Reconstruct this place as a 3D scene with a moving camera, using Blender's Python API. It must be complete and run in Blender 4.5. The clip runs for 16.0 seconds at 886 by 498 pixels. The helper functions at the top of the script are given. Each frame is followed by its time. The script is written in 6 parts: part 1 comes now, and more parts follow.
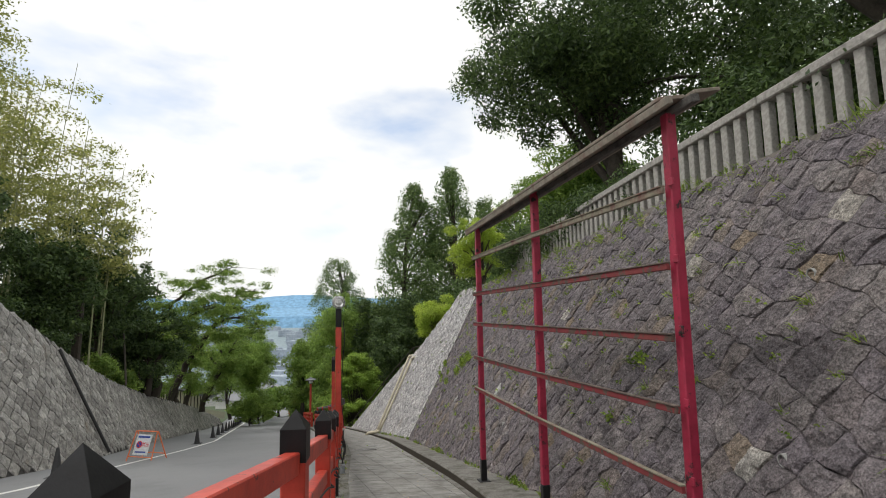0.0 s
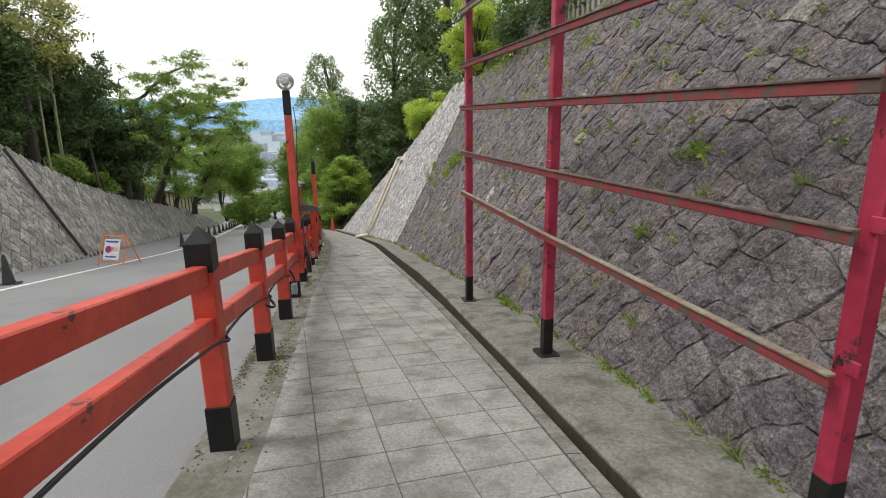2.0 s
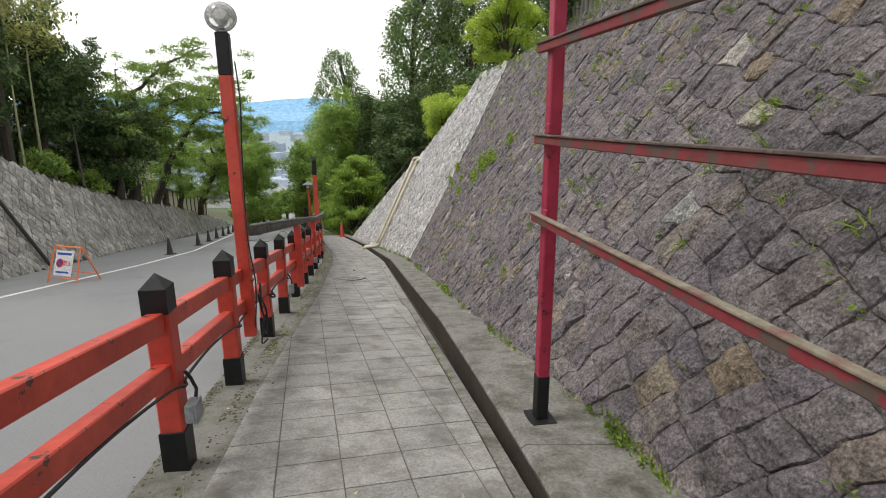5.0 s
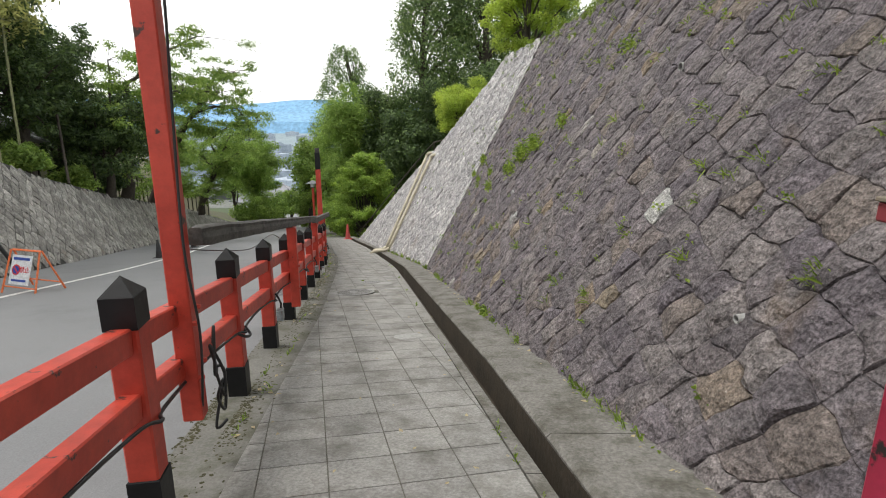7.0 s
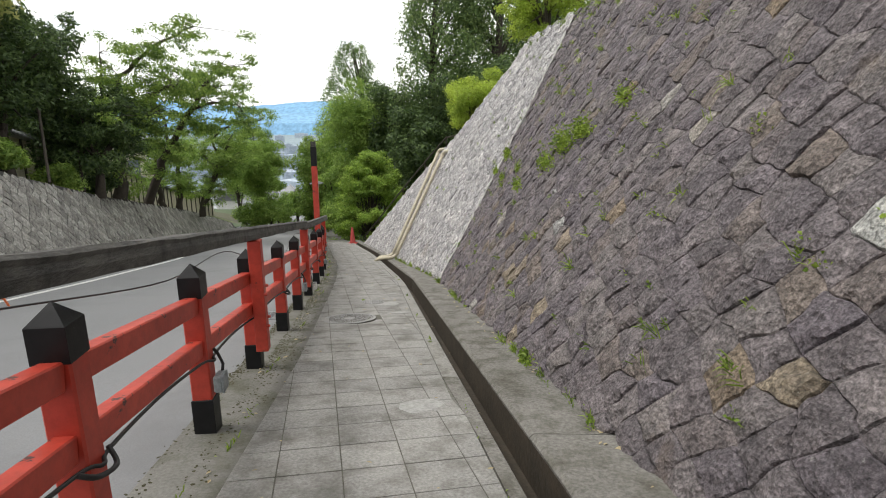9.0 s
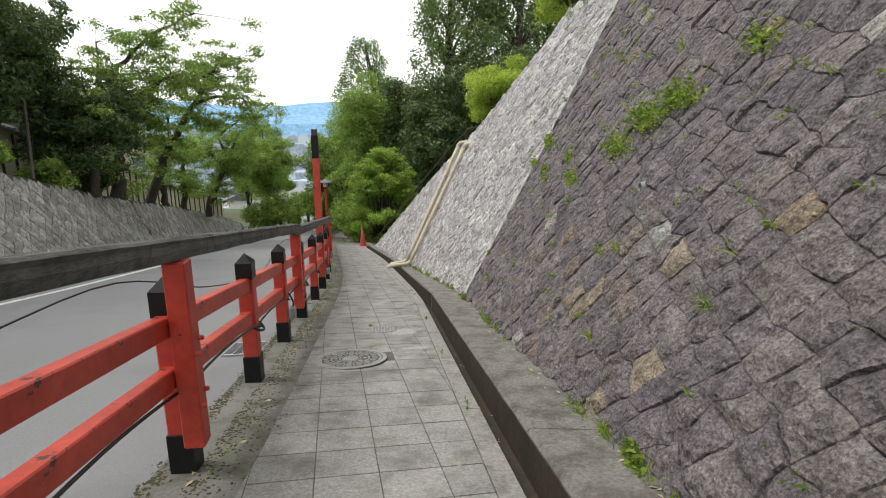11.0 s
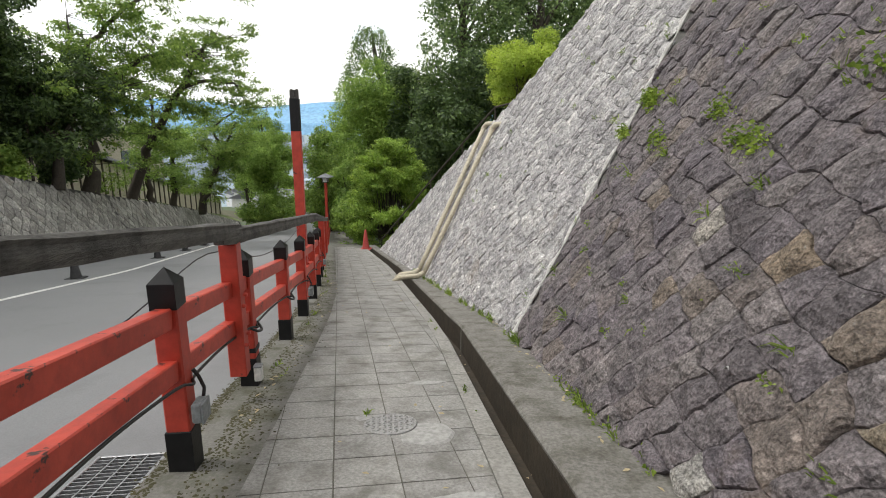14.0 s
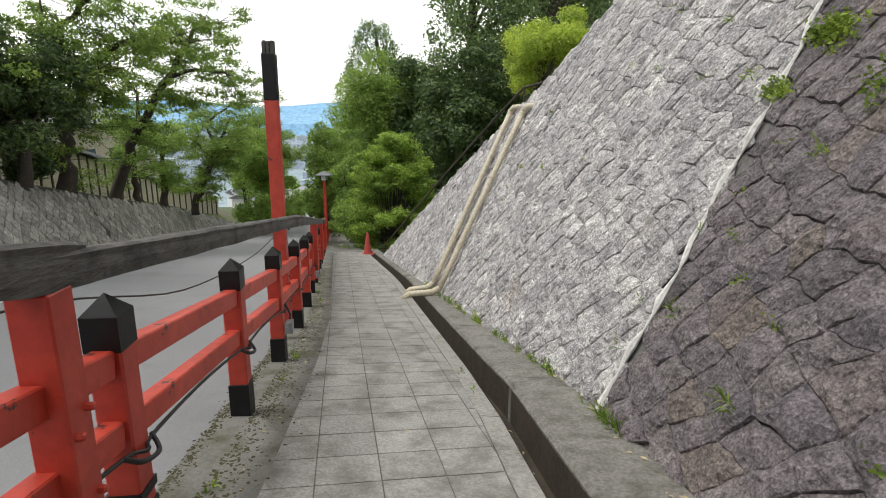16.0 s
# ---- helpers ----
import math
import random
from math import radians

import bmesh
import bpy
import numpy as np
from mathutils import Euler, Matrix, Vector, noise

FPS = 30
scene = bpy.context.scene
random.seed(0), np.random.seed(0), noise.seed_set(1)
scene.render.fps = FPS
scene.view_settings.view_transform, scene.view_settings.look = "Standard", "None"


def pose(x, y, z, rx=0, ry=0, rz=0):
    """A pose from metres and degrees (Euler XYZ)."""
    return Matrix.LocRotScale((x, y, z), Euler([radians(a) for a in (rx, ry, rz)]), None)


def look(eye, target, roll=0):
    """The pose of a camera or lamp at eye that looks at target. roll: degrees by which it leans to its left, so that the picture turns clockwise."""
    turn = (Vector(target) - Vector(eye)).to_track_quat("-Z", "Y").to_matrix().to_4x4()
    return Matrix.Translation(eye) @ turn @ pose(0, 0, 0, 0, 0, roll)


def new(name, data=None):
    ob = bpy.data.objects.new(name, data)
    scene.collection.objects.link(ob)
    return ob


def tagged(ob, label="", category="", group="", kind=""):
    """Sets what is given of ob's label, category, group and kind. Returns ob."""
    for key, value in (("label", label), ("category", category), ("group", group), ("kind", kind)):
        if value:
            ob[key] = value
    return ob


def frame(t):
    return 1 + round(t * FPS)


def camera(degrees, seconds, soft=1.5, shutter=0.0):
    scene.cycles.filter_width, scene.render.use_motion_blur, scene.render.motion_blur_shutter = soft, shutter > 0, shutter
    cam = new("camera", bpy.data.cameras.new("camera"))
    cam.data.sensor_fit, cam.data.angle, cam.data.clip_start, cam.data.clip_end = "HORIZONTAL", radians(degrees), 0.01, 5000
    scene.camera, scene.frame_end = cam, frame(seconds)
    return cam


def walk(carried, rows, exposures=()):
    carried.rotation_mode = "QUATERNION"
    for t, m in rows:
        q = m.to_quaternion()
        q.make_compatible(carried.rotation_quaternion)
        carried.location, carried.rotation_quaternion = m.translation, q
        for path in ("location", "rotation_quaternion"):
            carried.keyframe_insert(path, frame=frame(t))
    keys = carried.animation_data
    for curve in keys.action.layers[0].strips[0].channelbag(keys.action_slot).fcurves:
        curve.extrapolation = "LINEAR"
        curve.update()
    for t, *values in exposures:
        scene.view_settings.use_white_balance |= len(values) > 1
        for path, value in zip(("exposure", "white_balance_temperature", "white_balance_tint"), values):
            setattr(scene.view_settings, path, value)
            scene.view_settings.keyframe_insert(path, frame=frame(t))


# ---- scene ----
cam = camera(79.9, 16.0, soft=1.0)
METRES, EYE, TILT, LEAN, TURN = 15.2, 1.4, 0.0, 0.0, -0.1
ROWS = [
    (0.0, 0.0, 0.0, 0.0, 0.13, 6.88, 1.06),
    (0.5, 0.0077, 0.029, -0.0041, -0.01, 3.12, 0.99),
    (1.0, 0.0138, 0.0583, -0.0087, -0.31, -3.85, 0.85),
    (1.5, 0.0121, 0.0884, -0.0146, -0.32, -11.91, 0.82),
    (2.0, 0.0128, 0.1185, -0.0164, -0.33, -14.02, 0.81),
    (2.5, 0.0112, 0.1482, -0.0204, 0.19, -14.08, 0.74),
    (3.0, 0.0117, 0.1812, -0.0241, 0.51, -14.14, 0.65),
    (3.5, 0.0103, 0.211, -0.0262, 0.95, -13.99, 0.6),
    (4.0, 0.007, 0.2428, -0.029, 1.34, -13.89, 0.37),
    (4.5, 0.0064, 0.2739, -0.0305, 1.57, -13.91, 0.46),
    (5.0, -0.0004, 0.3046, -0.0344, 1.53, -13.77, 0.19),
    (7.5, -0.033, 0.4543, -0.0623, 2.27, -13.55, 0.06),
    (8.0, -0.0358, 0.4833, -0.0659, 2.37, -13.49, 0.13),
    (8.5, -0.0408, 0.513, -0.0703, 2.48, -13.46, -0.03),
    (9.0, -0.0435, 0.5419, -0.0745, 3.03, -13.44, 0.03),
    (11.5, -0.0703, 0.6892, -0.1002, 4.46, -13.36, -0.06),
    (12.0, -0.0758, 0.7196, -0.1069, 4.54, -13.43, -0.16),
    (12.5, -0.0829, 0.7504, -0.1126, 4.74, -13.36, -0.19),
    (13.0, -0.0894, 0.7826, -0.1179, 4.9, -13.42, -0.3),
    (13.5, -0.0943, 0.8108, -0.1223, 5.07, -13.3, -0.21),
    (14.0, -0.1014, 0.8431, -0.1284, 5.02, -13.32, -0.36),
    (14.5, -0.1057, 0.8752, -0.1333, 4.89, -13.35, -0.23),
    (15.0, -0.1136, 0.9091, -0.139, 4.74, -13.37, -0.36),
    (15.5, -0.1211, 0.9406, -0.1435, 4.76, -13.33, -0.33),
    (16.0, -0.1321, 0.9705, -0.1493, 5.24, -13.22, -0.49),
]
walk(cam, [(t, pose(0, 0, EYE, TILT, LEAN, TURN) @ pose(METRES * x, METRES * y, METRES * z, 90 + pitch, roll, yaw)) for t, x, y, z, yaw, pitch, roll in ROWS], [(0.0, -0.42), (0.5, -0.36), (1.0, -0.16), (1.5, 0.0), (16.0, 0.0)])

# ---- world, sun, exposure ----
world = bpy.data.worlds.new("sky")
scene.world = world
world.use_nodes = True
WT = world.node_tree
WT.nodes.clear()
w_out = WT.nodes.new("ShaderNodeOutputWorld")
w_bg = WT.nodes.new("ShaderNodeBackground")
w_sky = WT.nodes.new("ShaderNodeTexSky")
w_sky.sky_type = "NISHITA"
w_sky.sun_disc = False
w_sky.sun_elevation, w_sky.sun_rotation = radians(60), radians(-99)
w_tc = WT.nodes.new("ShaderNodeTexCoord")
w_map = WT.nodes.new("ShaderNodeMapping")
w_map.inputs["Scale"].default_value = (1.0, 1.0, 2.6)
w_map.inputs["Rotation"].default_value = (0, 0, radians(20))
w_noise = WT.nodes.new("ShaderNodeTexNoise")
w_noise.inputs["Scale"].default_value = 2.1
w_noise.inputs["Detail"].default_value = 6.0
w_noise.inputs["Roughness"].default_value = 0.5
w_ramp = WT.nodes.new("ShaderNodeValToRGB")
w_ramp.color_ramp.elements[0].position, w_ramp.color_ramp.elements[0].color = 0.30, (0.25, 0.25, 0.25, 1)
w_ramp.color_ramp.elements[1].position, w_ramp.color_ramp.elements[1].color = 0.44, (1, 1, 1, 1)
w_skym = WT.nodes.new("ShaderNodeMix")
w_skym.data_type, w_skym.blend_type = "RGBA", "MULTIPLY"
w_skym.inputs["Factor"].default_value = 1.0
w_skym.inputs["B"].default_value = (0.2, 0.2, 0.2, 1)
w_mix = WT.nodes.new("ShaderNodeMix")
w_mix.data_type = "RGBA"
w_mix.inputs["B"].default_value = (1.07, 1.07, 1.05, 1)
WT.links.new(w_tc.outputs["Generated"], w_map.inputs["Vector"])
WT.links.new(w_map.outputs["Vector"], w_noise.inputs["Vector"])
WT.links.new(w_noise.outputs["Fac"], w_ramp.inputs["Fac"])
WT.links.new(w_sky.outputs["Color"], w_skym.inputs["A"])
WT.links.new(w_skym.outputs["Result"], w_mix.inputs["A"])
WT.links.new(w_ramp.outputs["Color"], w_mix.inputs["Factor"])
WT.links.new(w_mix.outputs["Result"], w_bg.inputs["Color"])
w_bg.inputs["Strength"].default_value = 1.32
WT.links.new(w_bg.outputs["Background"], w_out.inputs["Surface"])

sun = new("sun", bpy.data.lights.new("sun", "SUN"))
sun.data.energy, sun.data.angle, sun.data.color = 1.9, radians(14), (1.0, 0.965, 0.925)
sun.matrix_world = look((-26, -4, 46), (0, 0, 0))


# ---- materials ----
def nodes_of(name):
    m = bpy.data.materials.new(name)
    m.use_nodes = True
    nt = m.node_tree
    return m, nt, nt.nodes["Principled BSDF"]


def noise_node(nt, scale, detail=4.0, rough=0.55, coords="Object", stretch=None):
    tc = nt.nodes.new("ShaderNodeTexCoord")
    n = nt.nodes.new("ShaderNodeTexNoise")
    n.inputs["Scale"].default_value, n.inputs["Detail"].default_value, n.inputs["Roughness"].default_value = scale, detail, rough
    if stretch:
        mp = nt.nodes.new("ShaderNodeMapping")
        mp.inputs["Scale"].default_value = stretch
        nt.links.new(tc.outputs[coords], mp.inputs["Vector"])
        nt.links.new(mp.outputs["Vector"], n.inputs["Vector"])
    else:
        nt.links.new(tc.outputs[coords], n.inputs["Vector"])
    return n.outputs["Fac"]


def ramp(nt, fac, stops):
    r = nt.nodes.new("ShaderNodeValToRGB")
    while len(r.color_ramp.elements) < len(stops):
        r.color_ramp.elements.new(0.5)
    for e, (p, c) in zip(r.color_ramp.elements, stops):
        e.position, e.color = p, (*c, 1) if len(c) == 3 else c
    nt.links.new(fac, r.inputs["Fac"])
    return r.outputs["Color"]


def mixc(nt, a, b, fac, mode="MIX"):
    m = nt.nodes.new("ShaderNodeMix")
    m.data_type, m.blend_type = "RGBA", mode
    for key, val in (("A", a), ("B", b)):
        if isinstance(val, tuple):
            m.inputs[key].default_value = (*val, 1)
        else:
            nt.links.new(val, m.inputs[key])
    if isinstance(fac, float):
        m.inputs["Factor"].default_value = fac
    else:
        nt.links.new(fac, m.inputs["Factor"])
    return m.outputs["Result"]


def bump(nt, bsdf, heights, dist):
    b = nt.nodes.new("ShaderNodeBump")
    b.inputs["Distance"].default_value, b.inputs["Strength"].default_value = dist, 0.9
    nt.links.new(heights, b.inputs["Height"])
    nt.links.new(b.outputs["Normal"], bsdf.inputs["Normal"])


def rnd(nt, island=False):
    if island:
        return nt.nodes.new("ShaderNodeNewGeometry").outputs["Random Per Island"]
    return nt.nodes.new("ShaderNodeObjectInfo").outputs["Random"]


def surface(name, dark, light, big=0.6, fine=30.0, rough=0.85, relief=0.004, stain=None, stain_at=0.62, metal=0.0, vary=None, coords="Object", stretch=None, grain=0.5):
    """A worn surface: two scales of mottling between two tones, stains of a third tone, fine relief."""
    m, nt, b = nodes_of(name)
    n1, n2 = noise_node(nt, big, 5, 0.6, coords, stretch), noise_node(nt, fine, 4, 0.6, coords, stretch)
    c = ramp(nt, n1, [(0.3, dark), (0.7, light)])
    mid = tuple((a + d) / 2 for a, d in zip(dark, light))
    g = ramp(nt, n2, [(0.36, tuple(0.62 * v for v in mid)), (0.64, tuple(1.38 * v for v in mid))])
    c = mixc(nt, c, g, float(grain))
    if stain:
        s = ramp(nt, noise_node(nt, big * 2.7, 6, 0.65, coords), [(stain_at - 0.08, (0, 0, 0)), (stain_at + 0.16, (0.85, 0.85, 0.85))])
        c = mixc(nt, c, stain, s)
    if vary:
        v = ramp(nt, rnd(nt, vary == "island"), [(0.0, (0.9, 0.9, 0.9)), (1.0, (1.08, 1.08, 1.07))])
        c = mixc(nt, c, v, 1.0, "MULTIPLY")
    nt.links.new(c, b.inputs["Base Color"])
    b.inputs["Roughness"].default_value, b.inputs["Metallic"].default_value = rough, metal
    if relief:
        bump(nt, b, n2, relief)
    return m


def chips(nt, scale):
    """Broken facets: the distance and the tone of ragged cells."""
    tc = nt.nodes.new("ShaderNodeTexCoord")
    n = nt.nodes.new("ShaderNodeTexNoise")
    n.inputs["Scale"].default_value, n.inputs["Detail"].default_value = scale * 0.7, 3.0
    m = nt.nodes.new("ShaderNodeMix")
    m.data_type, m.blend_type = "RGBA", "ADD"
    m.inputs["Factor"].default_value = 1.2 / scale
    v = nt.nodes.new("ShaderNodeTexVoronoi")
    v.inputs["Scale"].default_value = scale
    nt.links.new(tc.outputs["Object"], n.inputs["Vector"])
    nt.links.new(tc.outputs["Object"], m.inputs["A"])
    nt.links.new(n.outputs["Color"], m.inputs["B"])
    nt.links.new(m.outputs["Result"], v.inputs["Vector"])
    return v.outputs["Distance"], v.outputs["Color"]


def rock(name, tones, island, fine=14.0, relief=0.03):
    """Split-face wall stone: every stone takes its tone from a range, with pale streaks, pits, brown stains and lichen."""
    m, nt, b = nodes_of(name)
    c = ramp(nt, rnd(nt, island), tones)
    n_mid, n_fine = noise_node(nt, 3.7, 6, 0.65), noise_node(nt, fine, 8, 0.7)
    n_grain = noise_node(nt, 70.0, 4, 0.7)
    n_chip = noise_node(nt, 8.0, 6, 0.6)
    c = mixc(nt, c, ramp(nt, n_mid, [(0.34, (0.78, 0.77, 0.78)), (0.5, (1.0, 1.0, 1.0)), (0.66, (1.22, 1.21, 1.2))]), 1.0, "MULTIPLY")
    c = mixc(nt, c, ramp(nt, n_fine, [(0.36, (0.66, 0.66, 0.66)), (0.48, (0.97, 0.97, 0.97)), (0.66, (1.32, 1.32, 1.32))]), 1.0, "MULTIPLY")
    c = mixc(nt, c, ramp(nt, n_grain, [(0.37, (0.5, 0.5, 0.5)), (0.5, (1.0, 1.0, 1.0)), (0.63, (1.55, 1.55, 1.55))]), 1.0, "MULTIPLY")
    c = mixc(nt, c, (0.19, 0.125, 0.06), ramp(nt, noise_node(nt, 1.3, 5, 0.6), [(0.62, (0, 0, 0)), (0.78, (0.5, 0.5, 0.5))]))
    c = mixc(nt, c, (0.42, 0.42, 0.39), ramp(nt, noise_node(nt, 38.0, 3, 0.6), [(0.66, (0, 0, 0)), (0.73, (0.45, 0.45, 0.45))]))
    for tone in (chips(nt, 9.0)[1], chips(nt, 24.0)[1]):
        c = mixc(nt, c, ramp(nt, tone, [(0.2, (0.9, 0.9, 0.9)), (0.8, (1.1, 1.1, 1.09))]), 1.0, "MULTIPLY")
    nt.links.new(c, b.inputs["Base Color"])
    b.inputs["Roughness"].default_value = 0.82
    d1, t1 = chips(nt, 9.0)
    d2, t2 = chips(nt, 24.0)
    h = mixc(nt, mixc(nt, n_chip, n_fine, 0.5), n_grain, 0.22)
    h = mixc(nt, mixc(nt, h, d1, 0.3), d2, 0.25)
    bump(nt, b, h, relief)
    return m


def leafy(name, dark, light, thin=0.35):
    m, nt, b = nodes_of(name)
    c = ramp(nt, rnd(nt, True), [(0.0, dark), (0.55, tuple((a + d) / 2 for a, d in zip(dark, light))), (1.0, light)])
    c = mixc(nt, c, ramp(nt, noise_node(nt, 0.5, 3), [(0.3, (0.75, 0.8, 0.75)), (0.7, (1.2, 1.15, 1.1))]), 1.0, "MULTIPLY")
    c = mixc(nt, c, ramp(nt, noise_node(nt, 1.9, 3), [(0.35, (0.72, 0.75, 0.72)), (0.65, (1.28, 1.25, 1.2))]), 1.0, "MULTIPLY")
    nt.links.new(c, b.inputs["Base Color"])
    b.inputs["Roughness"].default_value = 0.6
    t = nt.nodes.new("ShaderNodeBsdfTranslucent")
    nt.links.new(c, t.inputs["Color"])
    mx = nt.nodes.new("ShaderNodeMixShader")
    mx.inputs["Fac"].default_value = thin
    nt.links.new(b.outputs["BSDF"], mx.inputs[1])
    nt.links.new(t.outputs["BSDF"], mx.inputs[2])
    nt.links.new(mx.outputs["Shader"], nt.nodes["Material Output"].inputs["Surface"])
    return m


def painted(name, coat, under, amount, rough=0.5, scale=5.0, fade=None, coords="Object"):
    """Brushed paint that has faded in places and flaked down to what lies under it."""
    m, nt, b = nodes_of(name)
    n = noise_node(nt, 1.6, 4, 0.6, coords)
    c = ramp(nt, n, [(0.3, tuple(0.82 * v for v in coat)), (0.7, fade or tuple(1.12 * v for v in coat))])
    f = noise_node(nt, scale, 7, 0.68, coords)
    k = ramp(nt, f, [(amount, (0, 0, 0)), (amount + 0.035, (1, 1, 1))])
    c = mixc(nt, c, under, k)
    grime = ramp(nt, noise_node(nt, 13.0, 5, 0.7, coords), [(0.3, (0.78, 0.76, 0.75)), (0.6, (1.05, 1.05, 1.05))])
    c = mixc(nt, c, grime, 1.0, "MULTIPLY")
    nt.links.new(c, b.inputs["Base Color"])
    b.inputs["Roughness"].default_value = rough
    bump(nt, b, f, 0.002)
    return m


M_ROAD = surface("asphalt", (0.185, 0.188, 0.193), (0.235, 0.238, 0.243), 0.22, 90, 0.88, 0.003, (0.15, 0.152, 0.155), 0.6, grain=0.22)
M_CONC = surface("old_concrete", (0.115, 0.108, 0.094), (0.27, 0.26, 0.237), 1.7, 46, 0.92, 0.012, (0.055, 0.05, 0.03), 0.54, grain=0.65)
M_TILE = surface("paving_tile", (0.205, 0.2, 0.188), (0.37, 0.36, 0.34), 1.5, 60, 0.9, 0.008, (0.12, 0.114, 0.098), 0.53, vary="object", grain=0.55)
M_DIRTY = surface("dirty_concrete", (0.114, 0.111, 0.0946), (0.234, 0.228, 0.21), 1.4, 60, 0.93, 0.006, (0.0627, 0.0638, 0.0296), 0.53, grain=0.4)
M_LIP = surface("worn_pale_concrete", (0.19, 0.182, 0.165), (0.33, 0.32, 0.295), 2.2, 40, 0.92, 0.008, (0.1, 0.095, 0.075), 0.6, grain=0.55)
M_JOINT = surface("dirty_joint", (0.075, 0.072, 0.058), (0.14, 0.132, 0.108), 3, 40, 0.95, 0.003)
M_GUTTER = surface("dark_brown_gutter", (0.018, 0.014, 0.009), (0.075, 0.058, 0.038), 4, 24, 0.8, 0.006)
M_EARTH = surface("earth", (0.045, 0.05, 0.025), (0.09, 0.085, 0.045), 0.4, 10, 0.95, 0.02)
M_WHITE = surface("road_paint", (0.6, 0.6, 0.58), (0.75, 0.75, 0.72), 1.5, 30, 0.7, 0.002, (0.3, 0.3, 0.29), 0.63)
OLD = [(0.0, (0.107, 0.093, 0.099)), (0.2, (0.162, 0.142, 0.147)), (0.42, (0.126, 0.109, 0.122)), (0.62, (0.181, 0.161, 0.157)), (0.82, (0.140, 0.122, 0.132)), (0.965, (0.173, 0.144, 0.126)), (0.988, (0.209, 0.161, 0.112)), (1.0, (0.332, 0.324, 0.307))]
NEW = [(0.0, (0.278, 0.269, 0.273)), (0.3, (0.423, 0.414, 0.412)), (0.6, (0.346, 0.334, 0.340)), (1.0, (0.523, 0.513, 0.501))]
M_ROCK = rock("old_wall_stone", OLD, False, 12, 0.11)
M_ROCKS = rock("old_wall_stones", OLD, True, 12, 0.11)
M_PALE = rock("pale_wall_stone", NEW, False, 16, 0.09)
M_PALES = rock("pale_wall_stones", NEW, True, 16, 0.09)
M_WHITESTONE = rock("pale_lichened_stone", [(0.0, (0.22, 0.22, 0.212)), (1.0, (0.34, 0.34, 0.325))], False, 12, 0.09)
M_TANSTONE = rock("ochre_stone", [(0.0, (0.17, 0.14, 0.105)), (1.0, (0.23, 0.19, 0.14))], False, 12, 0.09)
M_LEFT = rock("far_wall_stones", [(0.0, (0.19, 0.183, 0.17)), (0.5, (0.27, 0.26, 0.24)), (1.0, (0.36, 0.348, 0.325))], True, 10, 0.03)
M_MORTAR = surface("wall_joint", (0.075, 0.066, 0.056), (0.18, 0.16, 0.14), 2, 25, 0.95, 0.01)
M_MORTAR2 = surface("pale_wall_joint", (0.1, 0.098, 0.09), (0.17, 0.165, 0.155), 2, 25, 0.95, 0.01)
M_DEEPJOINT = surface("deep_wall_joint", (0.03, 0.029, 0.026), (0.08, 0.077, 0.07), 2, 25, 0.95, 0.01)
M_LIME = surface("lime_seam", (0.5, 0.49, 0.46), (0.72, 0.71, 0.68), 2, 20, 0.9, 0.01)
M_RED = painted("vermilion_paint", (0.52, 0.042, 0.022), (0.06, 0.03, 0.026), 0.625, 0.48, 9.0, (0.6, 0.075, 0.045))
M_BLACK = painted("black_paint", (0.012, 0.012, 0.013), (0.09, 0.08, 0.07), 0.7, 0.42, 9.0, (0.02, 0.02, 0.021))
M_BLACK.node_tree.nodes["Principled BSDF"].inputs["Specular IOR Level"].default_value = 0.22
M_CRIMSON = painted("crimson_paint", (0.33, 0.012, 0.045), (0.02, 0.014, 0.014), 0.575, 0.5, 5.0, (0.4, 0.03, 0.07))
M_RAILWOOD = painted("peeling_crimson_wood", (0.27, 0.022, 0.04), (0.1, 0.07, 0.055), 0.52, 0.7, 9.0, (0.2, 0.045, 0.04))
M_RAILTOP = surface("dark_rail_edge", (0.04, 0.03, 0.028), (0.15, 0.105, 0.085), 4, 30, 0.85, 0.003, (0.26, 0.24, 0.19), 0.6)
M_MOSSWOOD = surface("mossy_bare_wood", (0.13, 0.12, 0.085), (0.3, 0.27, 0.2), 3, 30, 0.9, 0.004, (0.15, 0.03, 0.035), 0.56)
M_GREYWOOD = surface("weathered_wood", (0.03, 0.028, 0.026), (0.17, 0.16, 0.145), 2.5, 14, 0.85, 0.006, (0.02, 0.019, 0.018), 0.55, stretch=(9, 0.8, 9))
M_BOARD = surface("roof_board", (0.15, 0.12, 0.085), (0.33, 0.3, 0.25), 2.0, 18, 0.85, 0.005, (0.14, 0.045, 0.03), 0.6)
M_PARAPET = surface("grey_stone_fence", (0.27, 0.26, 0.235), (0.42, 0.4, 0.37), 1.2, 22, 0.9, 0.006, (0.1, 0.1, 0.08), 0.62)
M_BARK = surface("bark", (0.03, 0.025, 0.02), (0.085, 0.07, 0.055), 2, 18, 0.95, 0.02)
M_CEDAR = leafy("cedar_needles", (0.075, 0.13, 0.05), (0.23, 0.325, 0.11), 0.45)
M_DARKLEAF = leafy("dark_evergreen_leaves", (0.034, 0.066, 0.024), (0.132, 0.205, 0.06), 0.36)
M_FRESH = leafy("fresh_leaves", (0.12, 0.215, 0.038), (0.32, 0.44, 0.095), 0.45)
M_MIDLEAF = leafy("green_leaves", (0.15, 0.26, 0.05), (0.37, 0.51, 0.12), 0.5)
M_SHRUB = leafy("shrub_leaves", (0.15, 0.27, 0.035), (0.4, 0.54, 0.1), 0.42)
